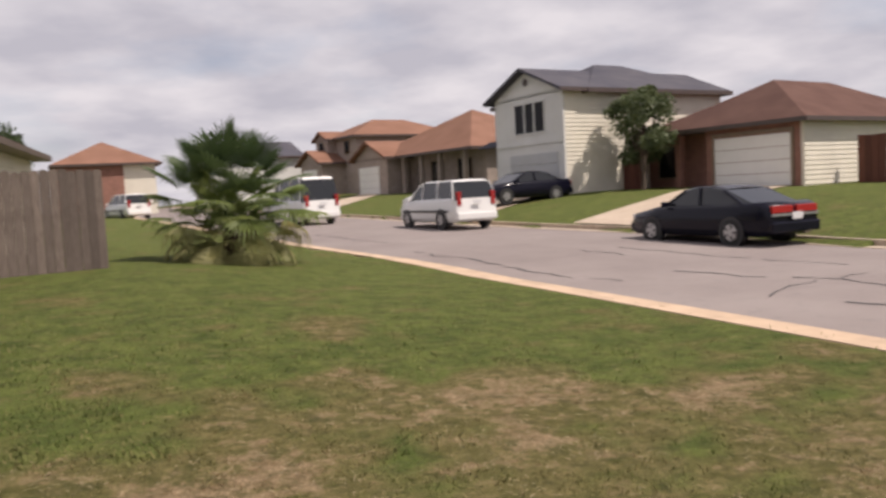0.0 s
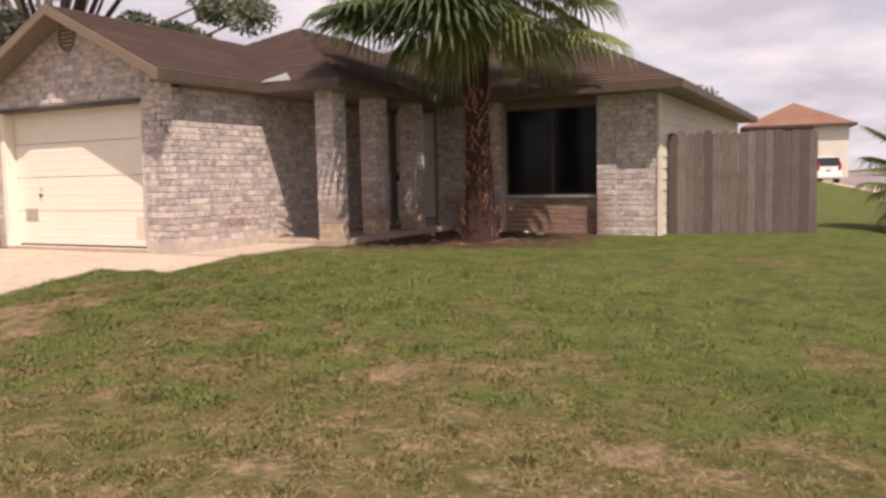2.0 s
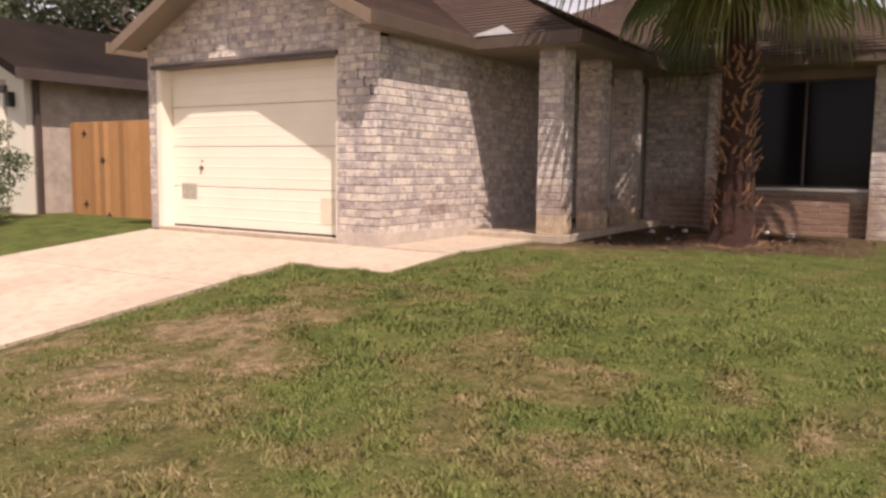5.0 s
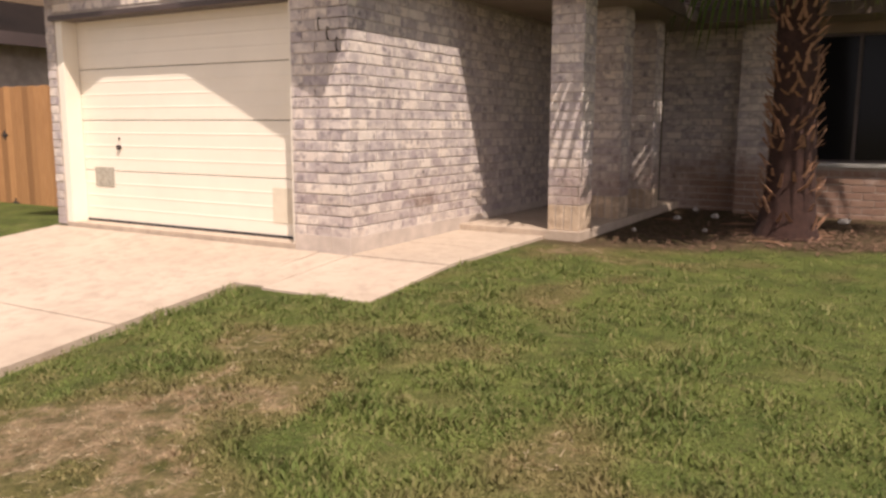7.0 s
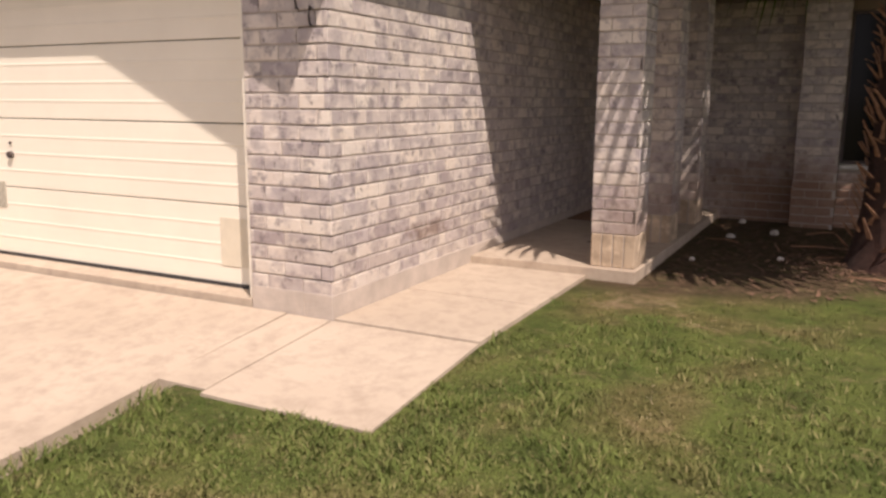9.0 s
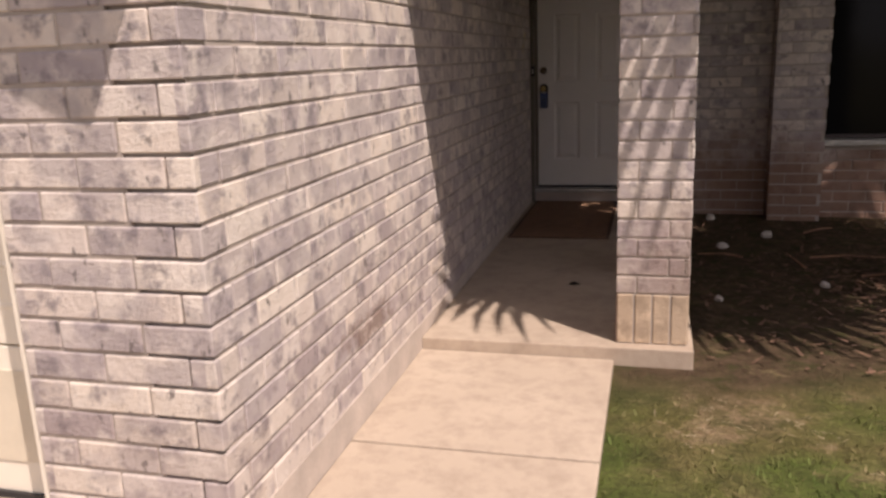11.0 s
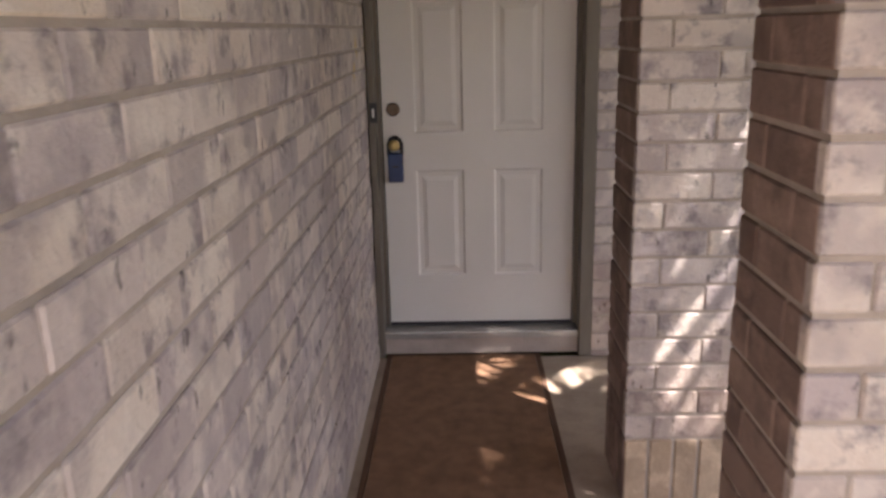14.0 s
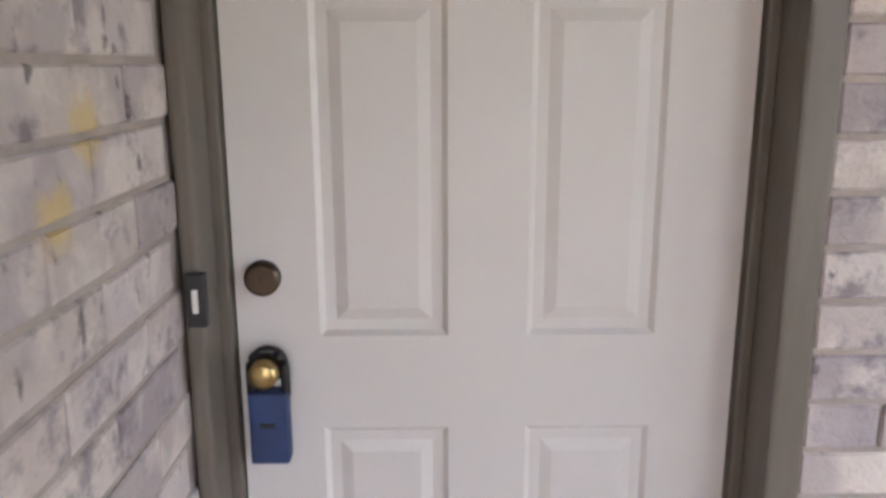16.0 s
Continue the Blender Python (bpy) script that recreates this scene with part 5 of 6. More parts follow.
def build_grass():
    """Turf blades over the lawn that the walk crosses and sees from close by."""
    nr = np.random.RandomState(5)
    V, F, D = [], [], []
    target = 330000
    n = 0
    batches = []
    while n < target:
        m = 60000
        # denser near the line walked
        s = nr.rand(m)
        cx = 0.6 + 8.2 * s
        cy = -1.2 - 7.0 * s
        r = np.abs(nr.randn(m)) * (1.2 + 3.2 * s) + 0.05
        a = nr.rand(m) * 2 * np.pi
        x, y = cx + np.cos(a) * r, cy + np.sin(a) * r + 1.2 * s
        ok = (y > -11) & (y < 9) & (x < 15.5) & (x > -0.26)
        ok &= ~((x < 0.955) & (y > -1.085)) & ~((x < 5.3) & (y > 5.35)) & ~((x < 1.42) & (y > 1.8))
        x, y = x[ok], y[ok]
        batches.append(np.stack([x, y], 1))
        n += len(x)
    P = np.concatenate(batches)[:target]
    keep, Z, dr, tall = [], [], [], []
    for i, (x, y) in enumerate(P):
        d = dryness(x, y)
        if bare(x, y) > 0.35:
            continue
        if nr.rand() < (d - 0.55) * 1.9:
            continue
        keep.append(i)
        Z.append(land(x, y))
        dr.append(d)
        tall.append(noise.noise(Vector((x * 3.1, y * 3.1, 5.0))) + 0.6 * noise.noise(Vector((x * 8.0, y * 8.0, 9.0))))
    P, Z, dr = P[keep], np.array(Z), np.array(dr)
    tall = np.clip(1.0 + 1.5 * np.array(tall), 0.35, 2.1)
    n = len(P)
    h = (0.010 + 0.021 * nr.rand(n) * (1.2 - dr)) * tall
    wd = 0.003 + 0.003 * nr.rand(n)
    a = nr.rand(n) * 2 * np.pi
    la = nr.rand(n) * 2 * np.pi
    lean = h * (0.3 + 0.9 * nr.rand(n))
    c, s = np.cos(a) * wd, np.sin(a) * wd
    B = np.stack([P[:, 0], P[:, 1], Z - 0.004], 1)
    p0 = B + np.stack([-c, -s, 0 * c], 1)
    p1 = B + np.stack([c, s, 0 * c], 1)
    p2 = B + np.stack([c * 0.7 + np.cos(la) * lean * 0.4, s * 0.7 + np.sin(la) * lean * 0.4, h * 0.65], 1)
    p3 = B + np.stack([-c * 0.7 + np.cos(la) * lean * 0.4, -s * 0.7 + np.sin(la) * lean * 0.4, h * 0.65], 1)
    p4 = B + np.stack([np.cos(la) * lean, np.sin(la) * lean, h], 1)
    co = np.stack([p0, p1, p2, p3, p4], 1).reshape(-1, 3)
    i = np.arange(n)[:, None] * 5
    loops = np.concatenate([i + [[0, 1, 2, 3]], i + [[3, 2, 4]]], 1).ravel()
    starts = (np.arange(n)[:, None] * 7 + [[0, 4]]).ravel()
    me = bpy.data.meshes.new("grass")
    me.vertices.add(len(co))
    me.vertices.foreach_set("co", co.ravel())
    me.loops.add(len(loops))
    me.loops.foreach_set("vertex_index", loops)
    me.polygons.add(len(starts))
    me.polygons.foreach_set("loop_start", starts)
    me.update(calc_edges=True)
    at = me.attributes.new("dry", "FLOAT", "POINT")
    at.data.foreach_set("value", np.repeat(dr, 5))
    z0 = me.attributes.new("bed", "FLOAT", "POINT")
    z0.data.foreach_set("value", np.zeros(n * 5))
    me.materials.append(M_BLADE)
    tagged(new("grass", me), "short mixed green and straw lawn grass", "grass", kind="stuff")


# ---- houses around ----
def window_part(parent, c, axis, w, h, trim=M_TRIM, panes=1, label="dark window"):
    """A framed window on a wall; axis is the wall's outward direction in the house's own frame: '-x', '-y' or '+x'."""
    rot = {"-y": 0, "-x": -90, "+x": 90}[axis]
    m = Matrix.Translation(c) @ Matrix.Rotation(radians(rot), 4, "Z")
    ob = part("window", blk(-w / 2 - 0.06, w / 2 + 0.06, -0.05, 0.02, h / 2, h / 2 + 0.06), trim, parent, label)
    ob.matrix_basis = m
    part("window_sill", blk(-w / 2 - 0.06, w / 2 + 0.06, -0.05, 0.02, -h / 2 - 0.06, -h / 2), trim, ob)
    part("window_side", blk(-w / 2 - 0.06, -w / 2, -0.05, 0.02, -h / 2, h / 2), trim, ob)
    part("window_side", blk(w / 2, w / 2 + 0.06, -0.05, 0.02, -h / 2, h / 2), trim, ob)
    for k in range(1, panes):
        xx = -w / 2 + w * k / panes
        part("mullion", blk(xx - 0.05, xx + 0.05, -0.05, 0.02, -h / 2, h / 2), trim, ob)
    p = part("pane", blk(-w / 2, w / 2, -0.012, 0.0, -h / 2, h / 2), M_GLASS, ob, "dark glass")
    return ob


def house_roof(parent, x0, x1, y0, y1, z, slope, mat, kind="hip", over=0.45, ridge="x"):
    """Roof with eaves; kind 'hip' or 'gable'; ridge along x or y of the house's own frame."""
    x0, x1, y0, y1 = x0 - over, x1 + over, y0 - over, y1 + over
    bm = bmesh.new()
    if ridge == "x":
        w = (y1 - y0) / 2
        top = z + slope * w
        ins = w if kind == "hip" else 0.0
        ins = min(ins, (x1 - x0) / 2)
        A, B = (x0 + ins, y0 + w, top), (x1 - ins, y0 + w, top)
        quads = [((x0, y0, z), (x1, y0, z), B, A), ((x1, y1, z), (x0, y1, z), A, B), ((x1, y0, z), (x1, y1, z), B), ((x0, y1, z), (x0, y0, z), A)]
    else:
        w = (x1 - x0) / 2
        top = z + slope * w
        ins = w if kind == "hip" else 0.0
        ins = min(ins, (y1 - y0) / 2)
        A, B = (x0 + w, y0 + ins, top), (x0 + w, y1 - ins, top)
        quads = [((x1, y0, z), (x1, y1, z), B, A), ((x0, y1, z), (x0, y0, z), A, B), ((x0, y0, z), (x1, y0, z), A), ((x1, y1, z), (x0, y1, z), B)]
    if kind == "gable":
        quads = quads[:2]
    for q in quads:
        vs = [bm.verts.new(p) for p in q]
        lo = [bm.verts.new(Vector(p) - Vector((0, 0, 0.16))) for p in q]
        bm.faces.new(vs)
        bm.faces.new(lo[::-1])
        bm.faces.new((vs[0], lo[0], lo[1], vs[1]))
        if kind == "gable":
            bm.faces.new((vs[1], lo[1], lo[2], vs[2]))
            bm.faces.new((vs[3], lo[3], lo[0], vs[0]))
    part("roof", bm, mat, parent)
    # courses of shingles as raised lines
    for (p, q) in (((x0, y0), (x1, y0)), ((x1, y0), (x1, y1)), ((x1, y1), (x0, y1)), ((x0, y1), (x0, y0))):
        if kind == "gable" and ((ridge == "x" and p[0] == q[0]) or (ridge == "y" and p[1] == q[1])):
            continue
        a, b = Vector((*p, z + 0.01)), Vector((*q, z + 0.01))
        d = (b - a).normalized()
        rim = prism(bmesh.new(), [a, b, b - Vector((0, 0, 0.19)), a - Vector((0, 0, 0.19))], Vector((d.y, -d.x, 0)) * 0.03)
        part("fascia", rim, M_DARKTRIM, parent, "dark fascia board")
    return top


def gable_wall(parent, x, y0, y1, z, slope, mat, t=0.12, name="gable", axis="x", over=0.45):
    w = (y1 - y0) / 2
    bm = bmesh.new()
    h = slope * (w + over) - 0.17
    if axis == "x":
        prism(bm, [(x, y0, z - 0.12), (x, y1, z - 0.12), (x, y1, z + slope * over - 0.17), (x, y0 + w, z + h), (x, y0, z + slope * over - 0.17)], (t, 0, 0))
    else:
        prism(bm, [(y0, x, z - 0.12), (y1, x, z - 0.12), (y1, x, z + slope * over - 0.17), (y0 + w, x, z + h), (y0, x, z + slope * over - 0.17)], (0, t, 0))
    return part(name, bm, mat, parent)


def far_garage(parent, c, w, h, mat=M_WHITEGD, label="white garage door"):
    """A sectional garage door facing -x of the house's own frame."""
    b = bmesh.new()
    for k in range(4):
        box(b, c[0] - 0.03, c[0] + 0.03, c[1] - w / 2, c[1] + w / 2, c[2] + k * h / 4 + 0.01, c[2] + (k + 1) * h / 4 - 0.01, bevel=0.01)
    part("garage_door", b, mat, parent, label)


def lap_boards(parent, c, dx, dy, z0, z1, mat, step=0.2):
    """Lap siding along a wall from c by (dx, dy)."""
    b = bmesh.new()
    d = Vector((dx, dy, 0))
    o = Vector((d.y, -d.x, 0)).normalized()
    z = z0
    while z < z1 - 0.01:
        p = Vector((c[0], c[1], z))
        prism(b, [p, p + o * 0.03, p + o * 0.006 + Vector((0, 0, step)), p + Vector((0, 0, step))], d)
        z += step
    part("siding", b, mat, parent, "lap siding boards")


def street_house(name, label, at, rz, parts):
    h = thing(name, label, "house", at, rz)
    parts(h)
    return h


def brown_house(h):
    # front faces -x; y runs along the street
    part("wall", blk(0, 12, -2.9, 1.75, -0.6, 2.7), M_BRICK_RED, h, "tan-red brick garage block")
    part("wall", blk(1.2, 12, 1.75, 6.2, -0.6, 2.7), M_BRICK_RED, h, "brick front wall")
    part("wall", blk(0.03, 12.01, -3.02, -2.90, -0.4, 2.68), M_CREAMWALL, h, "cream side wall")
    lap_boards(h, (0.06, -3.02), 11.9, 0, -0.4, 2.6, M_CREAMWALL)
    far_garage(h, (-0.02, -0.62, 0.0), 3.75, 2.2)
    bm = bmesh.new()
    for b in ((-0.08, 0.0, -2.62, -2.5, 0, 2.25), (-0.08, 0.0, 1.26, 1.38, 0, 2.25), (-0.08, 0.0, -2.62, 1.38, 2.25, 2.4)):
        box(bm, *b)
    part("garage_trim", bm, M_TRIM, h, "tan garage trim")
    window_part(h, (1.18, 4.9, 1.35), "-x", 1.2, 1.5)
    b = bmesh.new()
    box(b, 1.12, 1.18, 2.3, 3.2, 0, 2.1, bevel=0.01)
    part("door", b, M_BRICK_RED, h, "dark red front door")
    part("porch_post", blk(0.1, 0.4, 3.3, 3.6, -0.3, 2.65), M_BRICK_RED, h)
    house_roof(h, 0, 12, -3.0, 4.4, 2.75, 0.52, M_SHINGLE_RED, "hip", 0.45, "x")
    house_roof(h, 0.6, 12, -1.0, 6.2, 2.7, 0.45, M_SHINGLE_RED, "hip", 0.45, "x")


def grey_house(h):
    part("wall", blk(0, 11, -2.8, 2.8, -0.6, 5.1), M_SIDING2, h, "pale grey two-storey walls")
    part("wall", blk(1.2, 11, 2.8, 4.6, -0.6, 5.1), M_SIDING2, h, "pale grey set-back wing")
    lap_boards(h, (0.0, -2.81), 11.0, 0, -0.5, 5.0, M_CREAMWALL)
    part("corner_board", blk(-0.03, 0.08, -2.86, -2.7, -0.6, 5.1), M_SIDING2, h)
    far_garage(h, (-0.02, -0.4, 0.0), 3.9, 2.15, M_GREYGD, "grey garage door")
    part("band", blk(-0.06, 0.0, -2.7, 2.7, 2.6, 2.75), M_SIDING2, h)
    window_part(h, (-0.01, -0.2, 3.95), "-x", 2.4, 1.45, M_SIDING2, 3, "triple upstairs window with dark panes")
    window_part(h, (1.19, 3.8, 3.95), "-x", 0.8, 1.4, M_SIDING2)
    window_part(h, (1.19, 3.8, 1.3), "-x", 1.0, 1.9, M_DARKTRIM)
    house_roof(h, 0, 11, -2.8, 2.8, 5.1, 0.42, M_SHINGLE_GREY, "gable", 0.45, "x")
    gable_wall(h, 0.0, -2.8, 2.8, 5.1, 0.42, M_SIDING2)
    house_roof(h, 1.6, 11, -2.9, 4.6, 5.06, 0.46, M_SHINGLE_GREY, "hip", 0.4, "x")
    b = bmesh.new()
    prism(b, [(0.5, 2.8, 2.75), (0.5, 5.3, 2.75), (1.2, 5.3, 3.1), (1.2, 2.8, 3.1)], (0, 0, 0.06))
    part("porch_roof", b, M_SHINGLE_GREY, h, "small grey porch roof")
    b = bmesh.new()
    tube(b, [(-0.03, 0, 5.75), (-0.06, 0, 5.75)], 0.2, 12)
    part("vent", b, M_DARKTRIM, h)


def orange_low_house(h):
    part("wall", blk(0, 11, -2.5, 2.5, -0.6, 2.7), M_BRICK_FAR, h, "tan walls")
    part("wall", blk(2.0, 11, -12.0, -2.5, -0.6, 2.7), M_BRICK_FAR, h, "tan set-back front")
    far_garage(h, (-0.02, 0.3, 0.0), 3.2, 2.1)
    house_roof(h, 0, 11, -2.5, 2.5, 2.7, 0.45, M_SHINGLE_ORANGE, "gable", 0.45, "x")
    gable_wall(h, 0.0, -2.5, 2.5, 2.7, 0.45, M_BRICK_FAR)
    house_roof(h, 0.8, 11, -12.2, 2.0, 2.7, 0.42, M_SHINGLE_ORANGE, "hip", 0.4, "x")
    for y in (-3.2, -5.6, -8.0, -11.0):
        part("porch_post", blk(0.9, 1.2, y - 0.15, y + 0.15, -0.4, 2.65), M_BRICK_FAR, h)
    window_part(h, (1.98, -6.2, 1.4), "-x", 1.5, 1.4)
    window_part(h, (1.98, -9.6, 1.4), "-x", 1.6, 1.4)
    part("door", blk(1.93, 1.99, -4.3, -3.5, 0, 2.1), M_DARKTRIM, h, "dark front door")


def orange_tall_house(h):
    part("wall", blk(0, 10, -3.4, 3.4, -0.6, 4.7), M_BRICK_FAR, h, "tan two-storey walls")
    part("wall", blk(-2.2, 0, -1.0, 3.4, -0.6, 2.6), M_BRICK_FAR, h, "tan garage block")
    far_garage(h, (-2.22, 1.4, 0.0), 3.0, 2.1)
    house_roof(h, 0, 10, -3.4, 3.4, 4.7, 0.42, M_SHINGLE_ORANGE, "hip", 0.45, "x")
    house_roof(h, -2.2, 2.0, -1.0, 3.4, 2.6, 0.45, M_SHINGLE_ORANGE, "gable", 0.4, "x")
    gable_wall(h, -2.2, -1.0, 3.4, 2.6, 0.45, M_BRICK_FAR)
    house_roof(h, -0.8, 2.0, 0.6, 3.0, 4.7, 0.5, M_SHINGLE_ORANGE, "gable", 0.3, "x")
    gable_wall(h, -0.8, 0.6, 3.0, 4.7, 0.5, M_BRICK_FAR, over=0.3)
    part("wall", blk(-0.8, 0.0, 0.6, 3.0, 2.6, 4.7), M_BRICK_FAR, h)
    window_part(h, (-0.81, 1.8, 3.9), "-x", 0.9, 1.0)
    window_part(h, (-0.01, -1.6, 3.8), "-x", 0.9, 1.0)
    window_part(h, (4.0, -3.42, 3.8), "-y", 0.7, 0.7)


def far_orange_house(h):
    part("wall", blk(-3.7, 3.7, -4.5, 4.5, -1.2, 3.9), M_CREAMWALL, h, "cream stucco walls")
    # sheet over part of the cream front; its dark colour paints the shade
    part("wall", blk(-3.75, 1.2, -4.62, -4.5, -1.2, 3.8), M_BRICK_RED, h, "front sheet with shade put into its red-brown colour")
    house_roof(h, -3.7, 3.7, -4.5, 4.5, 3.9, 0.42, M_SHINGLE_ORANGE, "hip", 0.5, "x")


def small_grey_house(h):
    part("wall", blk(0, 8, -3, 3, -0.8, 4.2), M_SIDING2, h, "pale walls")
    house_roof(h, 0, 8, -3, 3, 4.2, 0.45, M_SHINGLE_GREY, "gable", 0.4, "x")
    gable_wall(h, 0, -3, 3, 4.2, 0.45, M_SIDING2)
    window_part(h, (-0.01, 0.5, 3.0), "-x", 1.0, 1.2)


def neighbour_house(h):
    # garage gable facing -y, brick side wall facing us
    part("wall", blk(-4.9, 0, 0, 12, -0.4, 2.35), simple("neighbour_tan_brick", (0.42, 0.345, 0.29), 0.9, 0.25, 5, 0.004), h, "tan brick side walls")
    b = bmesh.new()
    house = (-4.9, 0)
    gable_wall(h, -0.024, -4.9, 0.0, 2.35, 0.45, M_CREAMWALL, axis="y", over=0.35)
    part("front_wall", blk(-0.55, 0.008, -0.02, 0.1, -0.3, 2.335), M_CREAMWALL, h, "cream brick front pier")
    far = bmesh.new()
    for k in range(4):
        box(far, -4.1, -0.62, -0.05, 0.0, 0.0 + k * 0.5 + 0.006, 0.0 + (k + 1) * 0.5 - 0.006, bevel=0.005)
    part("garage_door", far, M_GDOOR, h, "cream garage door")
    part("lintel", blk(-4.2, -0.52, -0.08, 0.0, 2.02, 2.12), M_DARKTRIM, h, "dark lintel strip")
    house_roof(h, -4.9, 0, 0, 12, 2.35, 0.45, M_SHINGLE_TREE_SHADE, "gable", 0.35, "y")
    b = bmesh.new()
    tube(b, [(-0.93, -0.03, 2.95), (-0.93, -0.06, 2.95)], 0.16, 14)
    ob = part("vent", b, M_DARKTRIM, h, "round gable vent")
    b = bmesh.new()
    box(b, 0.02, 0.10, 0.12, 0.20, -0.2, 2.2, bevel=0.01)
    part("downpipe", b, M_DARKTRIM, h, "dark brown downpipe")
    b = bmesh.new()
    box(b, -0.40, -0.28, -0.14, -0.02, 1.75, 2.0, bevel=0.02)
    part("wall_lamp", b, M_BLACK, h, "small black coach lamp")


# ---- vehicles ----
def wheel(parent, x, y, r=0.32, w=0.21):
    s = 1 if y > 0 else -1
    b = bmesh.new()
    tube(b, [(x, y - w / 2, r), (x, y - w / 2 + 0.03, r), (x, y + w / 2 - 0.03, r), (x, y + w / 2, r)], [r * 0.9, r, r, r * 0.9], 24)
    t = part("tyre", b, M_TYRE, parent, "black tyre")
    b = bmesh.new()
    yo = y + s * w / 2
    tube(b, [(x, yo - s * 0.04, r), (x, yo + s * 0.008, r)], [r * 0.66, r * 0.6], 20)
    part("rim", b, M_RIM, t, "silver alloy rim")
    b = bmesh.new()
    tube(b, [(x, yo + s * 0.004, r), (x, yo + s * 0.014, r)], [r * 0.17, r * 0.13], 10)
    part("hub_cap", b, M_RIM, t, "silver hub")
    for k in range(5):
        a = 2 * math.pi * (k + 0.5) / 5
        b = bmesh.new()
        c, s2 = math.cos(a), math.sin(a)
        q = [(x + c * rr - s2 * ww, yo + s * 0.010, r + s2 * rr + c * ww) for rr, ww in ((r * 0.24, r * 0.05), (r * 0.56, r * 0.11), (r * 0.56, -r * 0.11), (r * 0.24, -r * 0.05))]
        prism(b, q, (0, s * 0.003, 0))
        part("wheel_gap", b, M_BLACK, t, "dark gap between the spokes")
    return t


def loft(bm, sections, mat=0):
    """Skins closed sections (lists of 3D points, the same count)."""
    rings = [[bm.verts.new(p) for p in s] for s in sections]
    n = len(rings[0])
    for a, b in zip(rings, rings[1:]):
        for k in range(n):
            bm.faces.new((a[k], a[(k + 1) % n], b[(k + 1) % n], b[k])).material_index = mat
    bm.faces.new(rings[0][::-1])
    bm.faces.new(rings[-1])
    return bm


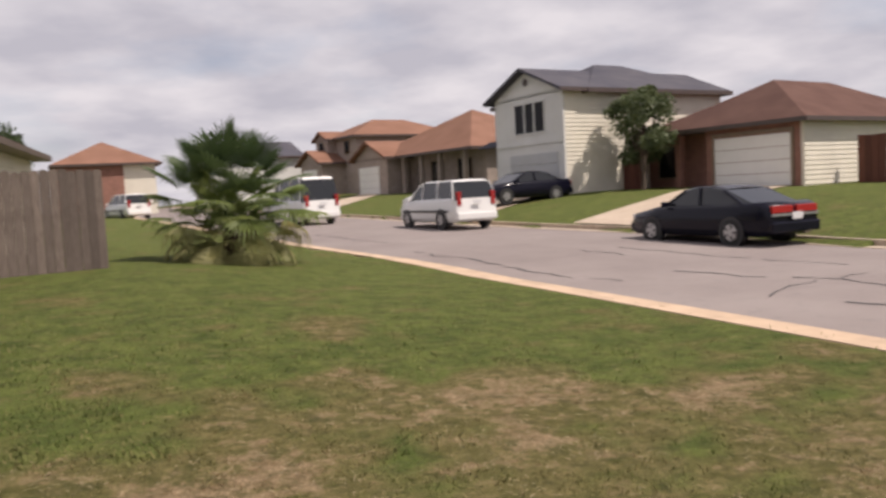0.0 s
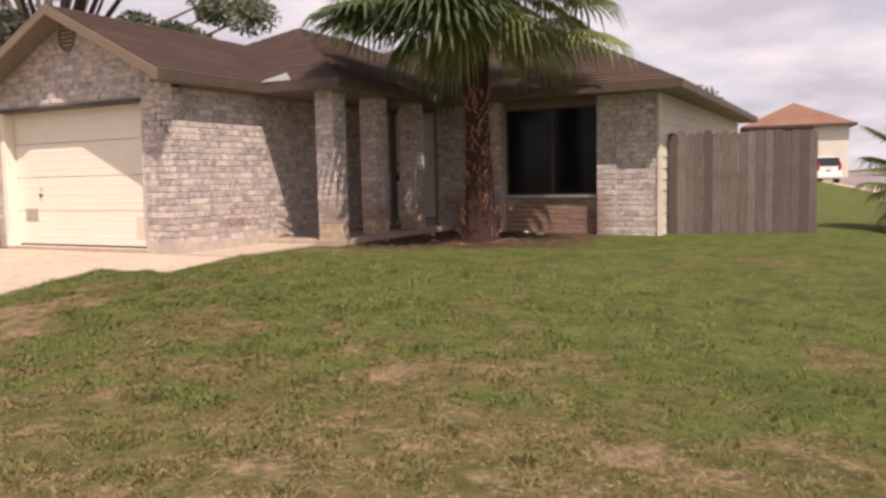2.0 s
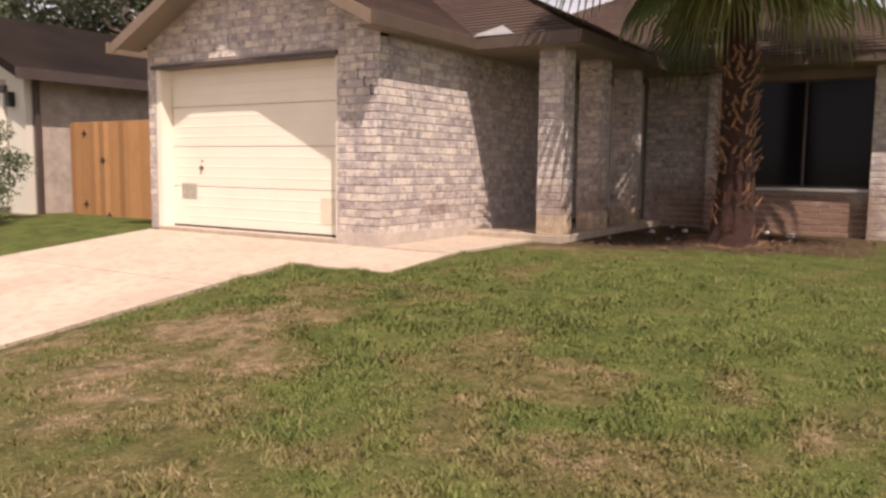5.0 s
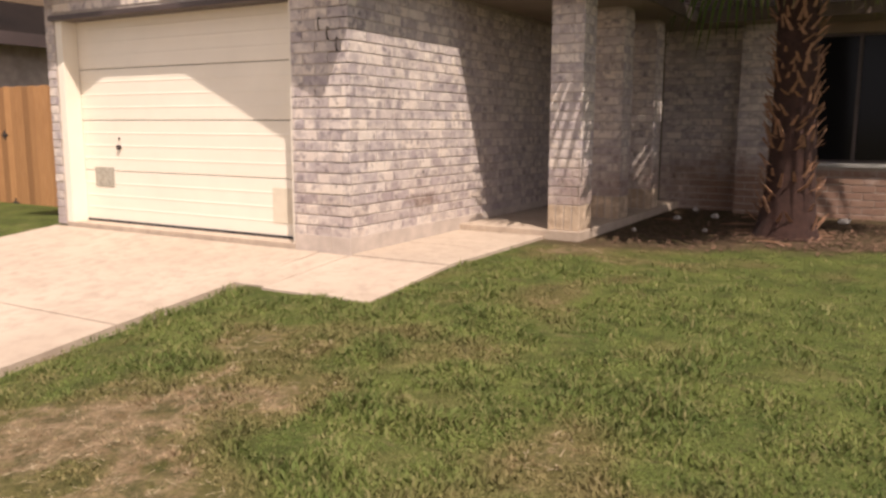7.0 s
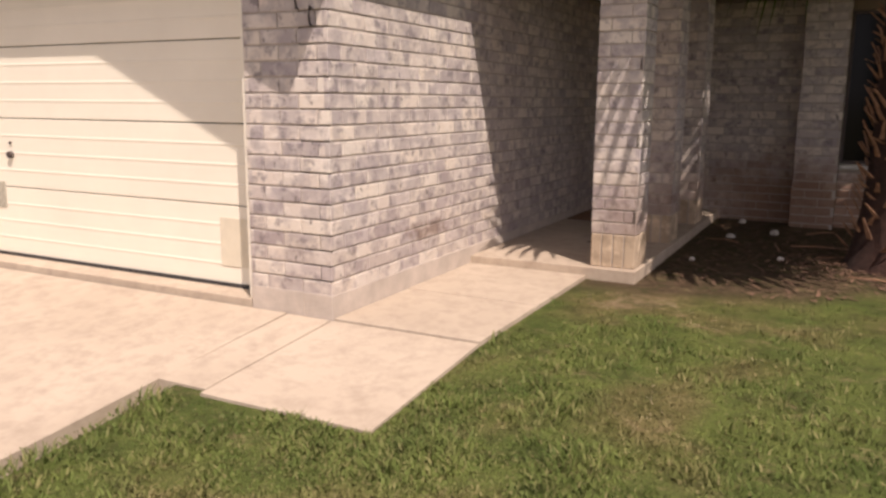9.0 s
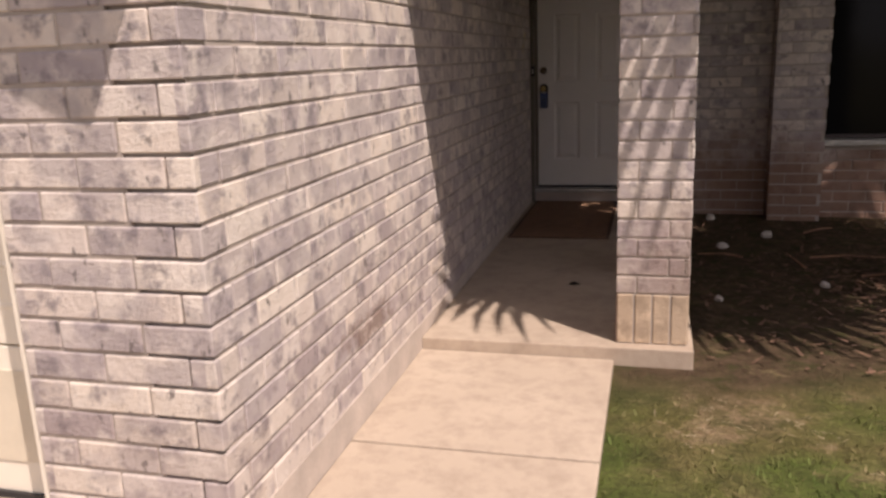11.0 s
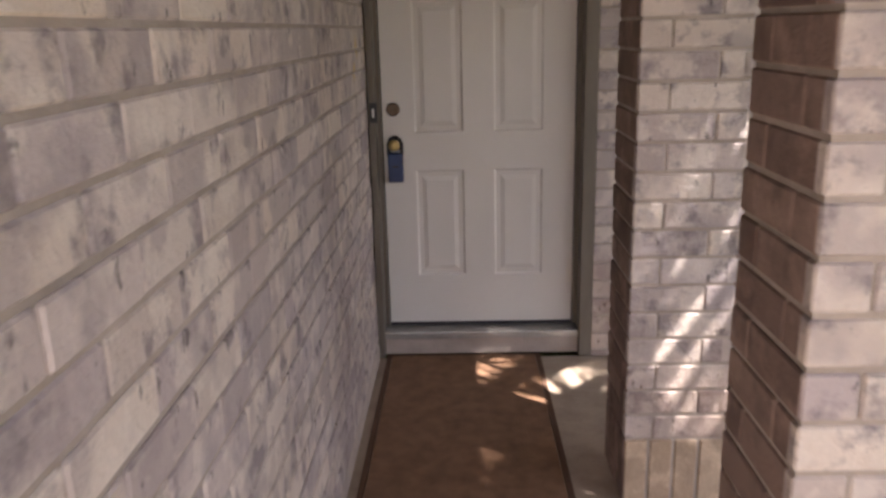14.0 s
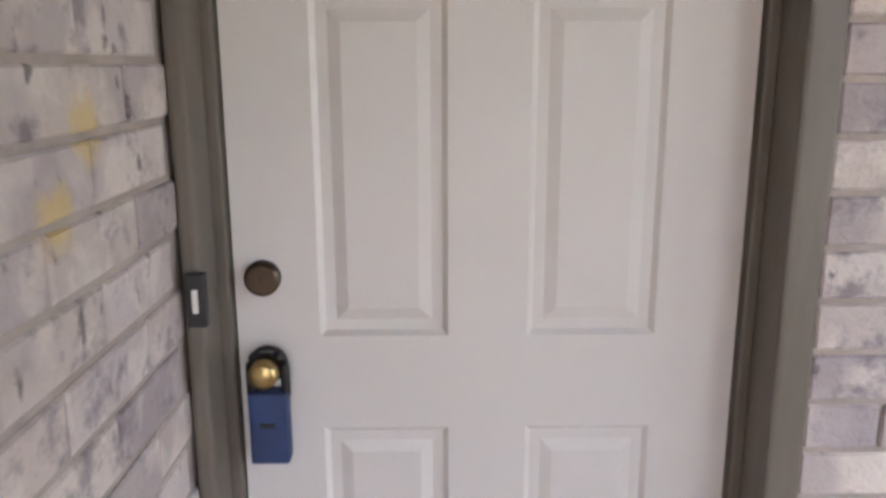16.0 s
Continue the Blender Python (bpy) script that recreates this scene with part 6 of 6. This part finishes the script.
def vehicle(name, label, at, rz, paint, L, W, hood, belt, roof, prof, wheels, r, kind):
    """prof: (x, z) of the lower body's top line; roof: (x, z) of the cabin's line, both from nose (+x) to tail (-x)."""
    v = thing(name, label, "car", at, rz)
    bm = bmesh.new()
    secs = []
    for x, z in prof:
        nose = min(1.0, 0.78 + 0.22 * math.sqrt(max(0.0, 1 - (abs(x) / (L / 2)) ** 6)))
        w = W / 2 * nose
        lo = 0.22 if abs(x) < L / 2 - 0.15 else 0.34
        secs.append([(x, -w * 0.94, lo), (x, -w, lo + 0.2), (x, -w, z - 0.12), (x, -w * 0.93, z), (x, w * 0.93, z), (x, w, z - 0.12), (x, w, lo + 0.2), (x, w * 0.94, lo)])
    loft(bm, secs)
    bmesh.ops.recalc_face_normals(bm, faces=bm.faces)
    body = part("body", bm, paint, v, "glossy painted body", smooth=False)
    for f in body.data.polygons:
        f.use_smooth = abs(f.normal.x) < 0.9
    # glass house, then painted pillars and roof over it
    bm = bmesh.new()
    cab = []
    for x, z in roof:
        w = W / 2 * 0.90
        zb = belt - 0.03
        k = (z - belt) / max(0.01, max(q[1] for q in roof) - belt)
        wt = w * (1 - 0.16 * max(0.0, k))
        cab.append([(x, -w, zb), (x, -wt, z - 0.03 if z > belt + 0.05 else zb + 0.01), (x, -wt * 0.9, max(z, zb + 0.012)), (x, wt * 0.9, max(z, zb + 0.012)), (x, wt, z - 0.03 if z > belt + 0.05 else zb + 0.01), (x, w, zb)])
    loft(bm, cab)
    bmesh.ops.recalc_face_normals(bm, faces=bm.faces)
    part("greenhouse_glass", bm, M_CARGLASS, v, "dark tinted windows")
    top = [p for p in roof if p[1] > max(q[1] for q in roof) - 0.12]
    zt = max(q[1] for q in roof)
    bm = bmesh.new()
    secs = []
    for x, z in top:
        w = W / 2 * 0.90 * 0.85
        secs.append([(x, -w, z - 0.04), (x, -w * 0.9, z + 0.012), (x, 0, z + 0.03), (x, w * 0.9, z + 0.012), (x, w, z - 0.04)])
    loft(bm, secs)
    bmesh.ops.recalc_face_normals(bm, faces=bm.faces)
    part("roof", bm, paint, v, "painted roof panel")
    xs = kind["pillars"]
    for xb, xt in xs:
        for s in (-1, 1):
            wb, wt = W / 2 * 0.905, W / 2 * 0.90 * 0.86
            zr = np.interp(-xt, [-q[0] for q in roof], [q[1] for q in roof])
            a, b = Vector((xb, s * wb, belt - 0.04)), Vector((xt, s * wt, zr - 0.02))
            bm = bmesh.new()
            tube(bm, [a, b], [0.045, 0.035], 6)
            part("pillar", bm, paint, v, "window pillar")
    for sx, yy in [(wheels[0], 1), (wheels[0], -1), (wheels[1], 1), (wheels[1], -1)]:
        wheel(v, sx, yy * (W / 2 - 0.09), r)
        b = bmesh.new()
        tube(b, [(sx, yy * (W / 2 - 0.16), r), (sx, yy * (W / 2 + 0.004), r)], [r * 1.16, r * 1.16], 20)
        part("wheel_arch", b, M_BLACK, v, "black wheel well")
    for s in (-1, 1):
        b = bmesh.new()
        z = kind["tail_z"]
        box(b, -L / 2 - 0.005, -L / 2 + 0.14, min(s * (W / 2 * 0.80), s * (W / 2 * 0.80 - kind["tail_w"])), max(s * (W / 2 * 0.80), s * (W / 2 * 0.80 - kind["tail_w"])), z - kind["tail_h"] / 2, z + kind["tail_h"] / 2, bevel=0.02)
        part("tail_lamp", b, M_TAIL, v, "red tail lamp")
        b = bmesh.new()
        box(b, L / 2 - 0.16, L / 2 + 0.0, min(s * W / 2 * 0.8, s * (W / 2 * 0.8 - 0.35)), max(s * W / 2 * 0.8, s * (W / 2 * 0.8 - 0.35)), kind["head_z"] - 0.07, kind["head_z"] + 0.07, bevel=0.02)
        part("head_lamp", b, M_HEAD, v, "clear head lamp")
        b = bmesh.new()
        box(b, kind["mirror_x"] - 0.06, kind["mirror_x"] + 0.06, s * (W / 2 + 0.06) - 0.1, s * (W / 2 + 0.06) + 0.06, belt, belt + 0.14, bevel=0.03)
        part("wing_mirror", b, paint, v)
    if "strip" in kind:
        for s in (-1, 1):
            part("side_moulding", blk(-L / 2 + 0.45, L / 2 - 0.55, s * (W / 2 + 0.006) - 0.012, s * (W / 2 + 0.006) + 0.012, 0.58, 0.66, bevel=0.004), M_BLACK, v, "black side moulding")
    else:
        part("trim_strip", blk(-L / 2 - 0.03, -L / 2 + 0.05, -W / 2 * 0.80, W / 2 * 0.80, 0.68, 0.73, bevel=0.004), M_RIM, v, "bright chrome strip")
    part("bumper", blk(-L / 2 - 0.06, -L / 2 + 0.2, -W / 2 * 0.84, W / 2 * 0.84, 0.30, 0.56, bevel=0.05), paint, v, "rear bumper")
    part("bumper", blk(L / 2 - 0.2, L / 2 + 0.06, -W / 2 * 0.84, W / 2 * 0.84, 0.26, 0.52, bevel=0.05), paint, v, "front bumper")
    part("number_plate", blk(-L / 2 - 0.075, -L / 2 - 0.058, -0.16, 0.16, kind["plate_z"] - 0.08, kind["plate_z"] + 0.08, bevel=0.003), M_PLATE, v, "pale number plate")
    return v


SEDAN = dict(hood=0.9, belt=0.92, L=4.75, W=1.78, prof=[(2.37, 0.60), (2.2, 0.74), (1.2, 0.93), (0.5, 0.95), (-1.2, 0.97), (-2.1, 1.0), (-2.3, 0.92), (-2.37, 0.7)],
             roof=[(1.15, 0.93), (0.35, 1.33), (0.0, 1.40), (-0.6, 1.39), (-0.95, 1.32), (-1.85, 0.97)], wheels=(1.42, -1.32), r=0.32,
             kind=dict(pillars=[(1.1, 0.3), (-0.25, -0.2), (-1.75, -0.95)], tail_z=0.83, tail_w=0.66, tail_h=0.17, head_z=0.66, mirror_x=0.85, plate_z=0.68))
MINIVAN = dict(hood=0.95, belt=1.02, L=4.85, W=1.88, prof=[(2.42, 0.62), (2.3, 0.82), (1.5, 1.0), (0.8, 1.05), (-2.1, 1.08), (-2.38, 1.06), (-2.42, 0.6)],
               roof=[(1.5, 1.03), (0.55, 1.62), (0.2, 1.70), (-1.9, 1.70), (-2.1, 1.64), (-2.38, 1.07)], wheels=(1.5, -1.4), r=0.33,
               kind=dict(pillars=[(1.45, 0.55), (0.25, 0.3), (-1.0, -0.95), (-2.3, -2.05)], strip=1, tail_z=1.05, tail_w=0.16, tail_h=0.5, head_z=0.72, mirror_x=1.15, plate_z=0.92))


build_fan_palm()
build_bush_palm()


# ---- what stands along the street ----
vehicle("car", "near-black navy saloon parked at the far kerb", (21.7, 8.5, -0.70), 97, M_CARNAVY, **SEDAN)
vehicle("minivan", "white minivan parked at the far kerb", (18.5, 20.2, -0.40), 98, M_CARWHITE, **MINIVAN)
vehicle("car", "white saloon parked beyond the minivan", (20.4, 26.0, land(20.4, 26.0)), 106, M_CARWHITE, **SEDAN)
vehicle("car", "black saloon parked on the grey house's drive", (24.2, 25.8, land(24.2, 25.8)), 190, M_CARNAVY, **SEDAN)
vehicle("van", "tall white van parked far down the street", (14.4, 29.6, -0.22), 104, M_CARWHITE,
        **dict(MINIVAN, L=5.3, W=2.0, roof=[(1.5, 1.03), (0.9, 1.85), (0.5, 2.08), (-2.2, 2.1), (-2.3, 2.0), (-2.55, 1.07)], prof=[(2.62, 0.62), (2.4, 0.9), (1.5, 1.05), (0.8, 1.08), (-2.3, 1.1), (-2.6, 1.06), (-2.65, 0.6)]))
vehicle("pickup", "white pickup parked far off near the end of the street", (5.6, 52.0, 0.2), 112, M_CARWHITE, **MINIVAN)


def far_drive(name, near_a, near_b, far_a, far_b):
    """A concrete drive lying on the rising ground between two edges."""
    V, F = [], []
    n = 12
    for i in range(n + 1):
        f = i / n
        for g in (0.0, 0.5, 1.0):
            a = Vector(near_a).lerp(Vector(far_a), f)
            b = Vector(near_b).lerp(Vector(far_b), f)
            p = a.lerp(b, g)
            V.append((p.x, p.y, land(p.x, p.y) + 0.035))
    for i in range(n):
        for g in (0, 1):
            k = i * 3 + g
            F.append((k, k + 1, k + 4, k + 3))
    me = mesh_from(name, V, F, M_CONCRETE)
    ob = tagged(new(name, me), "pale concrete drive rising from the street to a garage", "driveway", kind="structure")
    if me.polygons[0].normal.z < 0:
        me.flip_normals()
    return ob


far_drive("driveway", (21.4, 15.6), (22.6, 10.4), (31.8, 22.0), (32.9, 18.4))
far_drive("driveway", (19.1, 25.8), (20.0, 21.8), (25.0, 30.2), (25.9, 27.0))
far_drive("driveway", (16.0, 43.5), (17.0, 38.5), (22.5, 51.5), (23.2, 48.6))

street_house("house", "single-storey brick house with a reddish-brown hip roof", (32.45, 20.8, 0.42), 15, brown_house)
street_house("house", "pale grey two-storey house with a slate-grey roof", (26.0, 28.7, 0.42), 12, grey_house)
street_house("house", "low tan house with an orange-brown shingle roof", (22.9, 49.97, 0.95), 14, orange_low_house)
street_house("house", "two-storey tan house with an orange-brown hip roof", (22.6, 60.0, 1.3), 14, orange_tall_house)
street_house("house", "cream house with an orange hip roof far down the street", (3.2, 66.0, 0.75), 8, far_orange_house)
street_house("house", "small pale house with a dark gable roof", (11.5, 66.0, 0.7), 15, small_grey_house)
street_house("house", "neighbouring house with shade-darkened shingles and a cream garage door", (-8.1, 0.69, 0.06), 0, neighbour_house)
tree("tree", "round leafy young tree beside the grey house", (29.9, 24.4, 0.42), 4.7, 1.6, M_LEAF_MID, 9000, 31, 0.1, 0.11)
tree("tree", "large broad tree standing behind the neighbouring house", (-16.5, 10.5, 0.0), 10.5, 7.6, M_LEAF_FAR, 60000, 32, 0.4, 0.11, 0.30, 90, 0.22)
tree("tree", "dark tree rising behind the cedar fence", (-1.0, 40.0, -0.3), 5.6, 2.4, M_LEAF, 9000, 33, 0.2, 0.16)
tree("shrub", "airy grey-green shrub in front of the neighbouring garage", (-7.0, -0.8, -0.15), 1.6, 0.7, M_LEAF_GREY, 7000, 34, 0.035, 0.035, 0.15)
picket_fence("fence", "red-stained board fence beside the brick house", (36.2, 18.0), (37.9, 9.1), 2.0, M_REDFENCE, 0.3, 7)
picket_fence("fence", "red-stained board fence between two houses", (29.8, 27.5), (30.8, 25.6), 1.8, M_REDFENCE, 0.3, 8)


# ---- small things in the bed and on the porch ----
def lump(name, label, at, r, mat, seed, squash=0.6):
    rng = random.Random(seed)
    bm = bmesh.new()
    bmesh.ops.create_icosphere(bm, subdivisions=2, radius=1.0)
    off = Vector((rng.uniform(0, 9), rng.uniform(0, 9), 0))
    for v in bm.verts:
        k = 1 + 0.35 * noise.noise(v.co * 1.3 + off)
        v.co = Vector((v.co.x * r * k * rng.uniform(0.97, 1.03), v.co.y * r * 0.75 * k, v.co.z * r * squash * k))
    ob = solid(name, bm, mat, label, "stone", group="stones in the bed")
    ob.location = at
    ob.rotation_euler = (0, 0, rng.uniform(0, 3))
    return ob


for i, (x, y, r) in enumerate([(3.38, 5.05, 0.07), (1.98, 4.75, 0.055), (1.62, 4.35, 0.045), (2.15, 3.4, 0.035), (1.60, 5.4, 0.05), (3.0, 5.3, 0.05), (1.50, 3.0, 0.03)]):
    lump("stone", "pale rough stone lying in the bare bed", (x, y, land(x, y) + r * 0.3), r, M_STONE, 40 + i)


def stick(label, a, b, r, seed):
    rng = random.Random(seed)
    a, b = Vector(a), Vector(b)
    bm = bmesh.new()
    mid = a.lerp(b, 0.5) + Vector((rng.uniform(-0.03, 0.03), rng.uniform(-0.03, 0.03), 0.01))
    tube(bm, [a, mid, b], [r, r * 0.8, r * 0.4], 6)
    return solid("stick", bm, M_BOOT, label, "stick", group="dead stalks in the bed")


for i in range(9):
    rr = random.Random(70 + i)
    x, y = rr.uniform(1.6, 3.4), rr.uniform(2.6, 5.0)
    a = rr.uniform(0, 3.1)
    L = rr.uniform(0.2, 0.5)
    z = land(x, y) + 0.012
    stick("dead palm stalk lying on the soil", (x, y, z), (x + L * math.cos(a), y + L * math.sin(a), z + 0.01), 0.009, i)


def litter():
    """Dead leaf pieces strewn over the bed, denser round the palm."""
    rng = random.Random(91)
    V, F = [], []
    n = 0
    while n < 2600:
        if n % 2:
            r, a = abs(rng.gauss(0, 0.55)) + 0.25, rng.uniform(0, 6.3)
            x, y = 2.93 + r * math.cos(a), 3.49 + r * math.sin(a)
        else:
            x, y = rng.uniform(1.4, 4.6), rng.uniform(1.9, 5.5)
        n += 1
        if bare(x, y) < 0.3 or (y > 5.35 and (x < 2.5 or x > 4.0)) or y > 5.6:
            continue
        z = land(x, y) + rng.uniform(0.004, 0.03)
        a, L, w = rng.uniform(0, 6.3), rng.uniform(0.02, 0.075), rng.uniform(0.004, 0.014)
        d, s = Vector((math.cos(a), math.sin(a), rng.uniform(-0.15, 0.35))), Vector((-math.sin(a), math.cos(a), rng.uniform(-0.3, 0.3)))
        p = Vector((x, y, z))
        i = len(V)
        V += [tuple(p - s * w), tuple(p + s * w), tuple(p + d * L + s * w * 0.4), tuple(p + d * L - s * w * 0.4)]
        F.append((i, i + 1, i + 2, i + 3))
    tagged(new("leaf_litter", mesh_from("leaf_litter", V, F, M_LITTER)), "brown dead leaf litter strewn on bare soil", "leaf litter", kind="stuff")


litter()
bm = bmesh.new()
prism(bm, [(0.63, 2.9, 0.052), (0.66, 2.93, 0.058), (0.70, 2.90, 0.053), (0.66, 2.88, 0.052)], (0, 0, 0.003))
solid("dead_leaf", bm, M_HOOK, "small dark curled leaf on the porch floor", "leaf")
for k, (y, z) in enumerate(((-0.28, 1.87), (-0.19, 1.79), (-0.10, 1.70))):
    bm = bmesh.new()
    tube(bm, [(y, 0.0, z + 0.04), (y, -0.02, z + 0.05), (y, -0.03, z), (y, -0.02, z - 0.05), (y, -0.006, z - 0.05)], 0.006, 6)
    solid("wall_hook", bm, M_HOOK, "small black iron hook on the brick pier", "hook", group="hooks on the wall")


def straw():
    """Loose dead grass lying on the thin spots of the lawn."""
    rng = random.Random(55)
    V, F = [], []
    n = 0
    while n < 9000:
        x, y = rng.uniform(-0.2, 12.5), rng.uniform(-9.5, 1.5)
        if x < 1.0 and y > -1.15:
            continue
        if dryness(x, y) < 0.42 + 0.2 * rng.random():
            continue
        n += 1
        z = land(x, y) + rng.uniform(0.008, 0.022)
        a, L, w = rng.uniform(0, 6.3), rng.uniform(0.02, 0.065), rng.uniform(0.001, 0.0022)
        d, s = Vector((math.cos(a), math.sin(a), rng.uniform(-0.1, 0.15))), Vector((-math.sin(a), math.cos(a), 0))
        p = Vector((x, y, z))
        i = len(V)
        V += [tuple(p - s * w), tuple(p + s * w), tuple(p + d * L + s * w * 0.4), tuple(p + d * L - s * w * 0.4)]
        F.append((i, i + 1, i + 2, i + 3))
    tagged(new("straw", mesh_from("straw", V, F, M_STRAW)), "pale dead grass stalks lying in thin patches of the lawn", "dead grass", kind="stuff")


straw()
build_grass()
lay_all()
